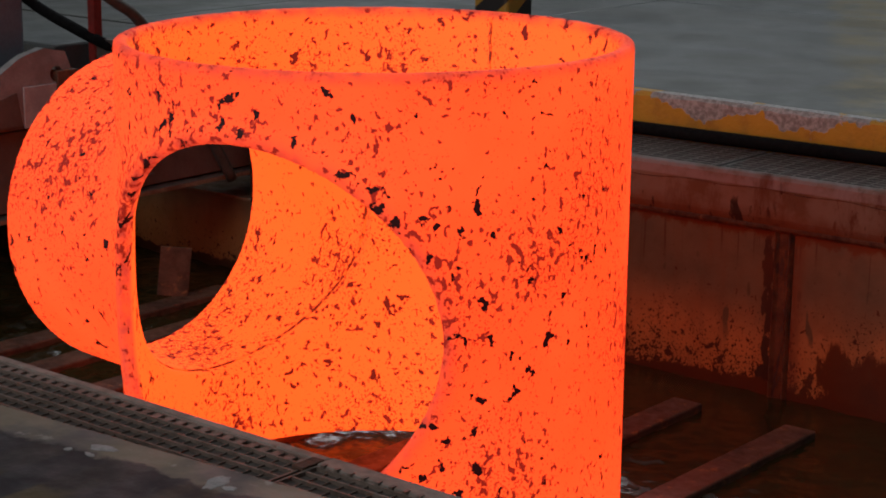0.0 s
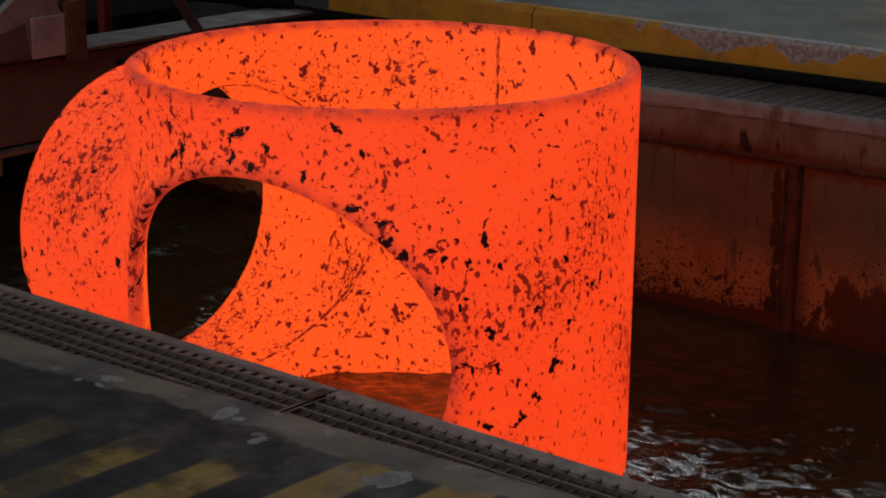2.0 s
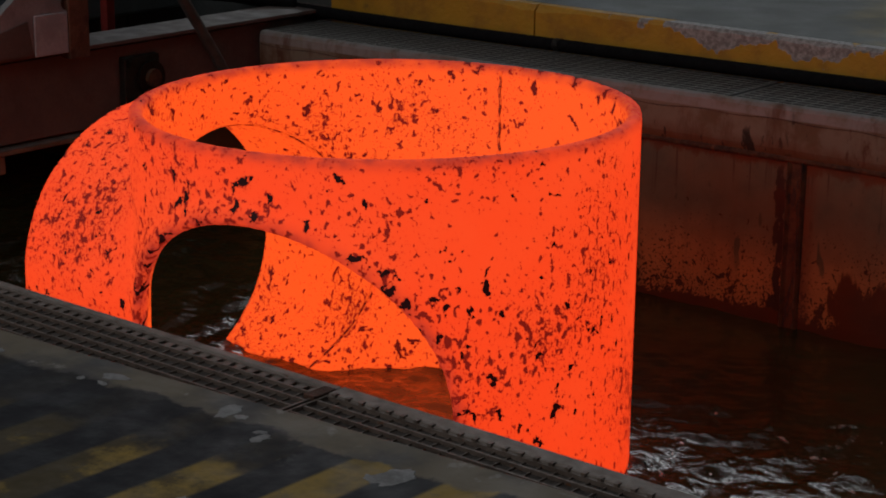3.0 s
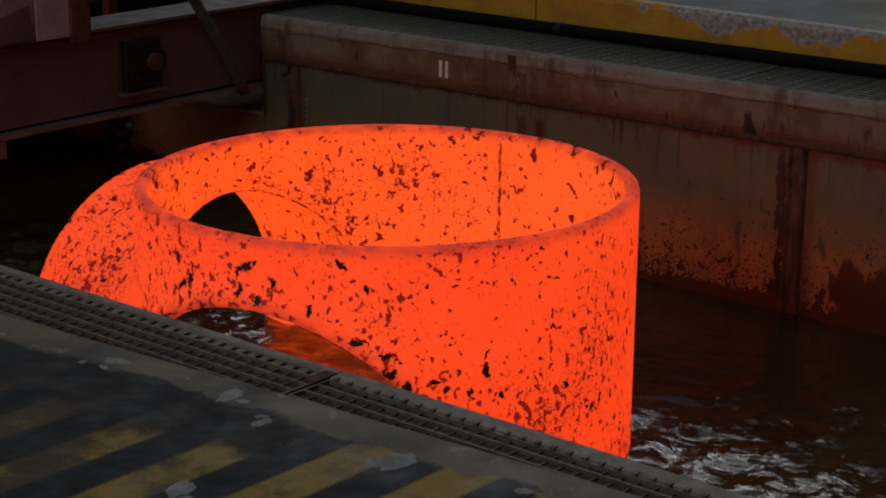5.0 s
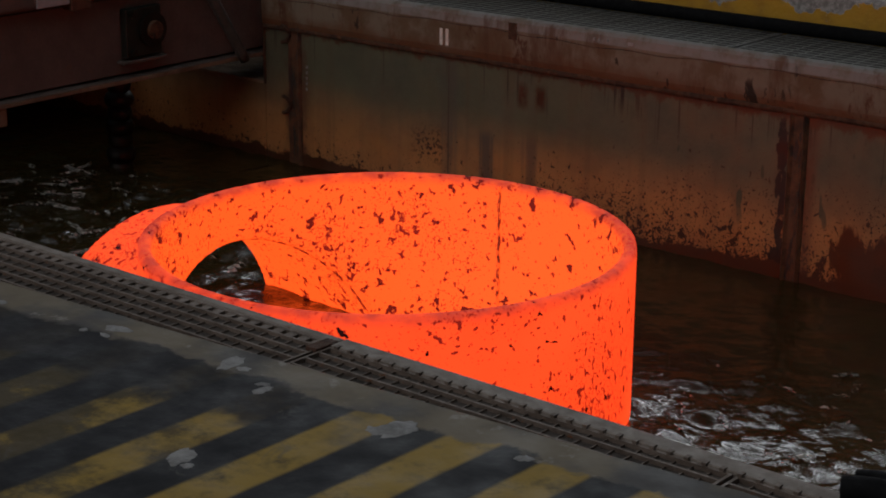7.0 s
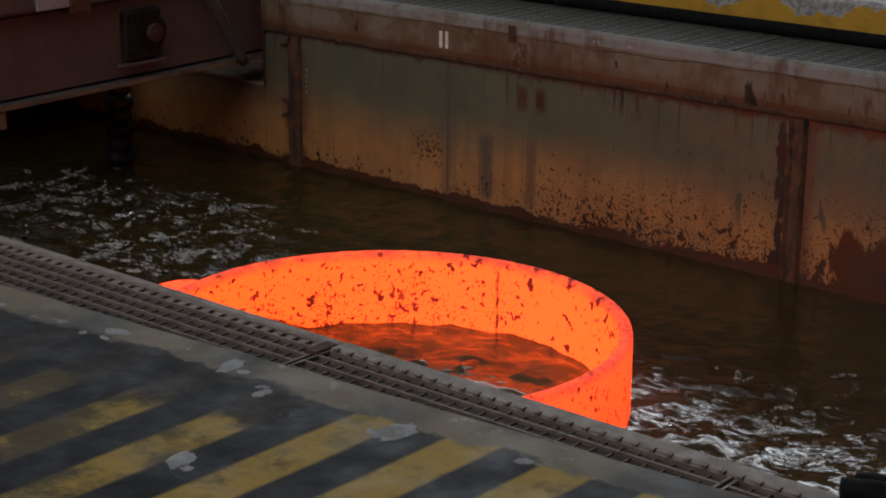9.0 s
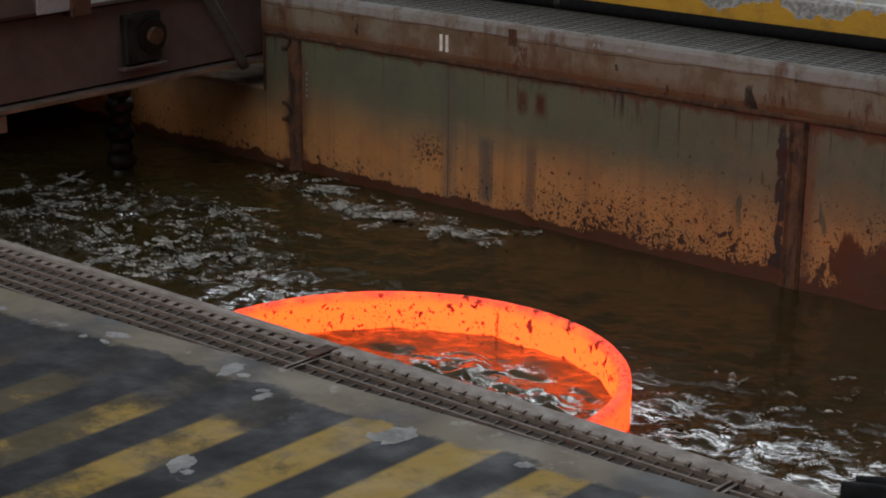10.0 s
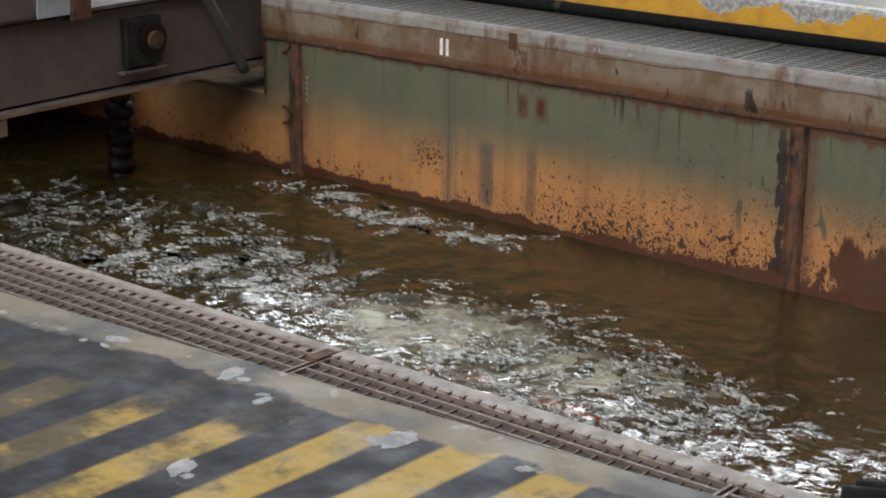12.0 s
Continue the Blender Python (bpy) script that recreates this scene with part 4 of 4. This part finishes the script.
def build_tee():
    tee = thing("pipe_tee", "glowing orange-hot steel pipe tee with black scale flakes", "pipe tee", pose(*TEE, -0.761))
    h = 0.0115
    lo = np.array([-1.0, -0.72, -0.05])
    nx, ny, nz = [int(v / h) for v in (1.68, 1.42, 1.30)]
    x, y, z = np.meshgrid(*[lo[i] + h * np.arange(n) for i, n in enumerate((nx, ny, nz))], indexing="ij")
    r = np.hypot(x, y)

    def along(a, zc):
        s = x * math.cos(a) + y * math.sin(a)
        return s, np.hypot(-x * math.sin(a) + y * math.cos(a), z - zc)

    s, l = along(BRANCH_AT, BRANCH_Z)
    s2, l2 = along(MOUTH_AT, MOUTH_Z)
    outer = smin(r - TEE_R, np.maximum(l - BRANCH_R, -s), 0.10)
    inner = smin(r - TEE_R + TEE_WALL, np.maximum(l - BRANCH_R + TEE_WALL, -s), 0.022)
    # the drawn lip round the open mouth
    outer = smin(outer, np.maximum(np.hypot(l2 - MOUTH_R - 0.012, np.sqrt(np.maximum(TEE_R ** 2 - np.minimum(l2, 0.6) ** 2 * 0 - (-x * math.sin(MOUTH_AT) + y * math.cos(MOUTH_AT)) ** 2, 0.0)) - s2) - 0.02, -s2), 0.05)
    body = -smin(-outer, inner, 0.012)
    body = -smin(-body, -(np.abs(z - TEE_H / 2) - TEE_H / 2), 0.016)
    body = -smin(-body, -(s - BRANCH_L), 0.016)
    body = -smin(-body, np.maximum(l2 - MOUTH_R, -s2), 0.035)
    verts, quads = surface(body, lo, h)
    me = bpy.data.meshes.new("shell")
    me.from_pydata(verts.tolist(), [], quads.tolist())
    me.polygons.foreach_set("use_smooth", [True] * len(me.polygons))
    me.materials.append(M_HOT)
    ob = new("shell", me)
    ob.parent = tee
    a = radians(100)
    rr = TEE_R - TEE_WALL - 0.001
    line = [(rr * math.cos(a + 0.004 * math.sin(i * 1.9)), rr * math.sin(a + 0.004 * math.sin(i * 1.9)), 0.02 + 1.165 * i / 60) for i in range(61)]
    part("weld_seam", tube(line, 0.0045, 8, 2), M_SEAM, tee, "raised longitudinal weld seam", True)
    rb = BRANCH_R - TEE_WALL
    loop = []
    for i in range(97):
        p = 2 * math.pi * i / 96
        u, d = rb * math.cos(p), math.sqrt(rr ** 2 - (rb * math.cos(p)) ** 2) + 0.033
        loop.append((d * math.cos(BRANCH_AT) - u * math.sin(BRANCH_AT), d * math.sin(BRANCH_AT) + u * math.cos(BRANCH_AT), BRANCH_Z + rb * math.sin(p)))
    part("branch_seam", tube(loop, 0.0045, 10, 2), M_SEAM, tee, "duller seam where the branch meets the bore", True)
    return tee


tee = build_tee()


def build_table():
    g = thing("lowering_table", "rusty steel beam table lowering the tee into the water", "lifting table", pose(-3.6, 3.4, -0.762))
    for x in (-2.5, -2.88, -3.24, -3.6, -3.95, -4.29, -4.6, -4.86):
        part("beam", box(x - 0.05 + 3.6, x + 0.05 + 3.6, -0.98, 1.24, -0.12, 0.0, 0.006), M_RUST, g)
    for y in (-0.7, 1.0):
        part("cross_member", box(-1.36, 1.2, y - 0.06, y + 0.06, -0.28, -0.12, 0.006), M_RUST, g)
    for x, y, w, lean in ((-1.31, 1.02, 0.11, -6),):
        bm = box(-0.008, 0.008, -w / 2, w / 2, 0.0, 0.18, 0.002)
        bm.transform(pose(x, y, 0.0, lean, 0, -42))
        part("stop_plate", bm, M_RUST, g, "upright rusty stop plate")
    return g


table = build_table()

# ---- water ----


def build_water():
    """The tank's surface: crossing ripples, one sheet wider than the tank."""
    step = 0.0105
    xs, ys = np.arange(-7.35, -0.4, step), np.arange(1.98, 5.12, step)
    X, Y = np.meshgrid(xs, ys, indexing="ij")
    rng = np.random.RandomState(5)
    Z = np.zeros_like(X)
    for i in range(72):
        wave = 0.03 * 1.07 ** rng.uniform(0, 30)
        a, ph = rng.uniform(0, 2 * math.pi), rng.uniform(0, 2 * math.pi)
        k = 2 * math.pi / wave
        Z += 0.0033 * wave * np.sin(k * (X * math.cos(a) + Y * math.sin(a)) + ph + 1.2 * np.sin(2.1 * X + 1.3 * i) + 1.2 * np.sin(2.4 * Y + 0.7 * i))
    calm = 0.55 + 0.45 * np.sin(1.3 * X + 0.6) * np.sin(1.9 * Y + 1.0)
    churn = np.exp(-((X + 4.75) / 0.7) ** 2 - ((Y - 3.95) / 0.5) ** 2) + np.exp(-((X + 2.75) / 0.8) ** 2 - ((Y - 3.7) / 0.45) ** 2)
    still = np.exp(-((Y - 4.8) / 0.5) ** 2) * (X > -4.2)
    Z *= (0.6 + 0.5 * calm + 0.7 * churn) * (1 - 0.25 * still)
    # the surface wells up a little where the tee sinks
    Z += 0.004 * np.exp(-(np.hypot(X - TEE[0], Y - TEE[1]) / 0.74) ** 4)
    n, m = X.shape
    idx = np.arange(n * m).reshape(n, m)
    quads = np.stack([idx[:-1, :-1], idx[1:, :-1], idx[1:, 1:], idx[:-1, 1:]], -1).reshape(-1, 4)
    me = bpy.data.meshes.new("water")
    me.from_pydata(np.stack([X, Y, Z], -1).reshape(-1, 3).tolist(), [], quads.tolist())
    me.polygons.foreach_set("use_smooth", [True] * len(me.polygons))
    me.materials.append(M_WATER)
    ob = new("water", me)
    ob.location = (0, 0, WATER)
    return tagged(ob, "murky brown rippling quench water", "water", kind="structure")


water = build_water()



def foam(name, label, cx, cy, rx, ry, streaks, seed, size=0.016):
    """Flecks of foam strung along short curved streaks, floating on the water."""
    rng = random.Random(seed)
    verts, faces = [], []
    for _ in range(streaks):
        a, r = rng.uniform(0, 2 * math.pi), math.sqrt(rng.random())
        px, py = rx * r * math.cos(a), ry * r * math.sin(a)
        turn = rng.uniform(-0.5, 0.5) + 2.2 * noise.noise((px * 1.5 + seed, py * 1.5, 0))
        n = rng.randint(2, 12)
        big = size * rng.choice((0.2, 0.3, 0.5, 0.8, 1.2, 1.8))
        for i in range(n):
            turn += rng.uniform(-0.45, 0.45)
            w = 0.7 * big * (0.3 + math.sin(math.pi * (i + 0.5) / n)) * rng.uniform(0.5, 1.2)
            long = w * rng.uniform(1.5, 4.0)
            px += 2.0 * w * math.cos(turn)
            py += 2.0 * w * math.sin(turn)
            base = len(verts)
            k = 9
            for ring, hh in ((1.0, -0.003), (0.62, 0.0015)):
                for j in range(k):
                    b = 2 * math.pi * j / k
                    wob = ring * rng.uniform(0.65, 1.2)
                    u, v = long * wob * math.cos(b), w * wob * math.sin(b)
                    verts.append((px + u * math.cos(turn) - v * math.sin(turn), py + u * math.sin(turn) + v * math.cos(turn), hh))
            verts.append((px, py, 0.0025))
            for j in range(k):
                q = (j + 1) % k
                faces.append((base + j, base + q, base + k + q, base + k + j))
                faces.append((base + k + j, base + k + q, base + 2 * k))
    me = bpy.data.meshes.new(name)
    me.from_pydata(verts, [], faces)
    me.polygons.foreach_set("use_smooth", [True] * len(me.polygons))
    me.materials.append(M_FOAM)
    ob = new(name, me)
    ob.location = (cx, cy, WATER - 0.12)
    return tagged(ob, label, "foam", kind="stuff")


def boil(label, cx, cy, rx, ry, high, seed, material, rough=1.0):
    """A lumpy swelling of churned water."""
    n = 56
    bm = bmesh.new()
    grid = []
    for i in range(n + 1):
        row = []
        for j in range(n + 1):
            u, v = 2 * i / n - 1, 2 * j / n - 1
            d = math.hypot(u, v) + 0.28 * noise.noise((u * 1.8 + seed, v * 1.8, 0.3))
            lump = 0.5 * noise.noise((u * 3 + seed, v * 3, 1)) + 0.3 * noise.noise((u * 8, v * 8 + seed, 2)) + 0.16 * noise.noise((u * 19, v * 19, seed))
            row.append(bm.verts.new((u * rx, v * ry, high * (max(0.0, 1 - d * d) * (1 + rough * lump) + 0.15 * rough * lump) - 0.02 - 0.05 * max(0, d - 0.8))))
        grid.append(row)
    for a, b in zip(grid, grid[1:]):
        for j in range(n):
            bm.faces.new((a[j], b[j], b[j + 1], a[j + 1]))
    ob = link("water_boil", bm, material, True)
    ob.location = (cx, cy, WATER - 0.3)
    return tagged(ob, label, "water", kind="stuff")


# foam patches: object, place, seconds of rising and full height, drift a second
FOAMS = [
    (foam("water_foam", "thin white foam streaks on brown water", -5.0, 4.0, 0.7, 0.42, 110, 1, 0.012), (-5.0, 4.0), 4.6, 6.2, (0.010, -0.006)),
    (foam("water_foam", "white foam flecks churned up on brown water", -4.75, 3.95, 0.75, 0.42, 170, 2), (-4.75, 3.95), 6.4, 8.6, (0.012, -0.004)),
    (foam("water_foam", "thick white foam streaks on brown water", -4.5, 3.85, 0.62, 0.36, 190, 3, 0.019), (-4.5, 3.85), 8.6, 10.4, (0.010, 0.004)),
    (foam("water_foam", "thin foam line drifting along the tank wall", -4.35, 4.70, 0.55, 0.10, 110, 4, 0.014), (-4.35, 4.70), 8.4, 10.0, (0.012, 0.0)),
    # the next two are pale flecks added where the water glints
    (foam("water_foam", "fine pale flecks standing in for glints on brown water", -2.25, 3.8, 0.55, 0.45, 50, 5, 0.008), (-2.25, 3.8), 0.6, 1.6, (0.006, 0.006)),
    (foam("water_foam", "fine pale flecks standing in for glints on churned water", -2.2, 3.7, 0.6, 0.45, 60, 6, 0.009), (-2.2, 3.7), 5.8, 7.4, (-0.008, 0.006)),
    # foam flecks that also stand in for glints in the bore
    (foam("water_foam", "small foam flecks and stand-in glints swirling inside the tee", TEE[0] + 0.12, TEE[1] - 0.02, 0.36, 0.36, 150, 15, 0.007), (TEE[0] + 0.12, TEE[1] - 0.02), 8.6, 9.4, (0.01, 0.01)),
    (foam("water_foam", "white foam swirling where the tee sank", -2.95, 3.75, 0.75, 0.42, 200, 7, 0.012), (-2.95, 3.75), 10.7, 11.3, (0.02, -0.01)),
    (foam("water_foam", "fine white streaks whirling over the sunken tee", -2.72, 3.72, 0.52, 0.40, 520, 17, 0.008), (-2.72, 3.72), 10.8, 11.2, (0.03, -0.01), 0.022),
    (foam("water_foam", "fine white streaks spreading from the sunken tee", -3.25, 4.0, 0.6, 0.30, 300, 18, 0.006), (-3.25, 4.0), 10.6, 11.1, (0.02, 0.01), 0.022),
    (foam("water_foam", "white foam left over the sunken tee", -3.45, 3.75, 0.5, 0.30, 130, 8, 0.014), (-3.45, 3.75), 10.4, 11.4, (0.02, 0.0)),
]
BOILS = [
    (boil("churned water welling up inside the tee", TEE[0] + 0.05, TEE[1] + 0.03, 0.50, 0.44, 0.030, 12, M_BOIL, 2.6), (TEE[0] + 0.05, TEE[1] + 0.03), [(0.0, -0.3), (7.6, -0.2), (8.6, -0.03), (9.2, 0.0), (10.6, 0.002), (11.2, -0.02), (12.0, -0.06)]),
    (boil("swelling of churned water by the chain", -4.8, 4.5, 0.30, 0.22, 0.034, 1, M_WATER, 0.7), (-4.8, 4.5), [(0.0, -0.10), (0.8, -0.04), (1.4, 0.0), (2.6, 0.0), (3.2, -0.03), (5.0, -0.07), (8.6, -0.05), (9.2, -0.005), (10.4, 0.0), (12.0, 0.003)]),
    (boil("spout of churned water near the tank wall", -2.9, 4.60, 0.10, 0.09, 0.14, 2, M_PUFF, 0.45), (-2.9, 4.60), [(0.0, -0.22), (0.7, -0.12), (1.2, -0.01), (1.5, 0.0), (1.8, -0.07), (2.1, -0.2), (12.0, -0.3)]),
    (boil("spout of churned water near the tank wall", -2.52, 4.62, 0.10, 0.09, 0.14, 3, M_PUFF, 0.45), (-2.52, 4.62), [(0.0, -0.22), (0.8, -0.14), (1.3, -0.02), (1.6, 0.0), (1.9, -0.08), (2.2, -0.2), (12.0, -0.3)]),
    (boil("glassy bubble of water over the sunken tee", -4.0, 4.2, 0.085, 0.07, 0.05, 4, M_WATER, 0.4), (-4.0, 4.2), [(0.0, -0.2), (10.8, -0.2), (11.4, -0.03), (11.8, 0.0), (12.0, 0.0)]),
    (boil("pale bubbles boiled up over the sunken tee", -3.28, 3.90, 0.60, 0.38, 0.014, 7, M_MILKY, 1.0), (-3.28, 3.90), [(0.0, -0.2), (10.5, -0.2), (10.95, -0.05), (11.25, -0.002), (11.5, 0.014), (12.0, 0.016)]),
    (boil("pale bubbles boiled up over the sunken tee", -2.74, 3.38, 0.55, 0.40, 0.014, 11, M_MILKY, 1.0), (-2.74, 3.38), [(0.0, -0.2), (10.6, -0.2), (11.0, -0.05), (11.35, 0.0), (11.7, 0.014), (12.0, 0.016)]),
    (boil("pale bubbles boiled up over the sunken tee", -2.80, 3.86, 0.55, 0.36, 0.014, 9, M_MILKY, 1.0), (-2.80, 3.86), [(0.0, -0.2), (10.6, -0.2), (11.0, -0.05), (11.3, -0.002), (11.6, 0.013), (12.0, 0.014)]),
]


def motions():
    sink = [(0.0, -0.761), (0.5, -0.813), (1.0, -0.868), (1.5, -0.923), (2.0, -0.982), (2.5, -1.036), (3.0, -1.095), (5.0, -1.320), (5.5, -1.375), (6.0, -1.433),
            (6.5, -1.489), (7.0, -1.548), (9.0, -1.768), (9.5, -1.823), (10.0, -1.879), (10.5, -1.932), (11.0, -1.988), (11.5, -2.043), (12.0, -2.098)]
    walk(tee, [(t, pose(*TEE, z)) for t, z in sink])
    walk(table, [(t, pose(-3.6, 3.4, z - 0.001)) for t, z in sink])
    walk(water, [(t, pose(0.10 * math.sin(0.9 * t), 0.06 * math.sin(1.3 * t + 1), WATER + 0.004 * math.sin(2.3 * t))) for t in np.arange(0, 12.01, 0.5)])
    for ob, (x, y), t0, t1, (dx, dy), *lift in FOAMS:
        top = WATER + (lift[0] if lift else 0.006)
        rows = [(0.0, WATER - 0.12)] + ([(t0, WATER - 0.10)] if t0 > 0 else []) + [(t1, top), (12.0, top + 0.001)]
        walk(ob, [(t, pose(x + dx * (t - t1) + 0.02 * math.sin(1.1 * t), y + dy * (t - t1), z, 0, 0, 1.2 * (t - t1))) for t, z in rows])
    for ob, (x, y), rows in BOILS:
        walk(ob, [(t, pose(x + 0.01 * math.sin(2 * t), y, WATER + dz)) for t, dz in rows])


motions()
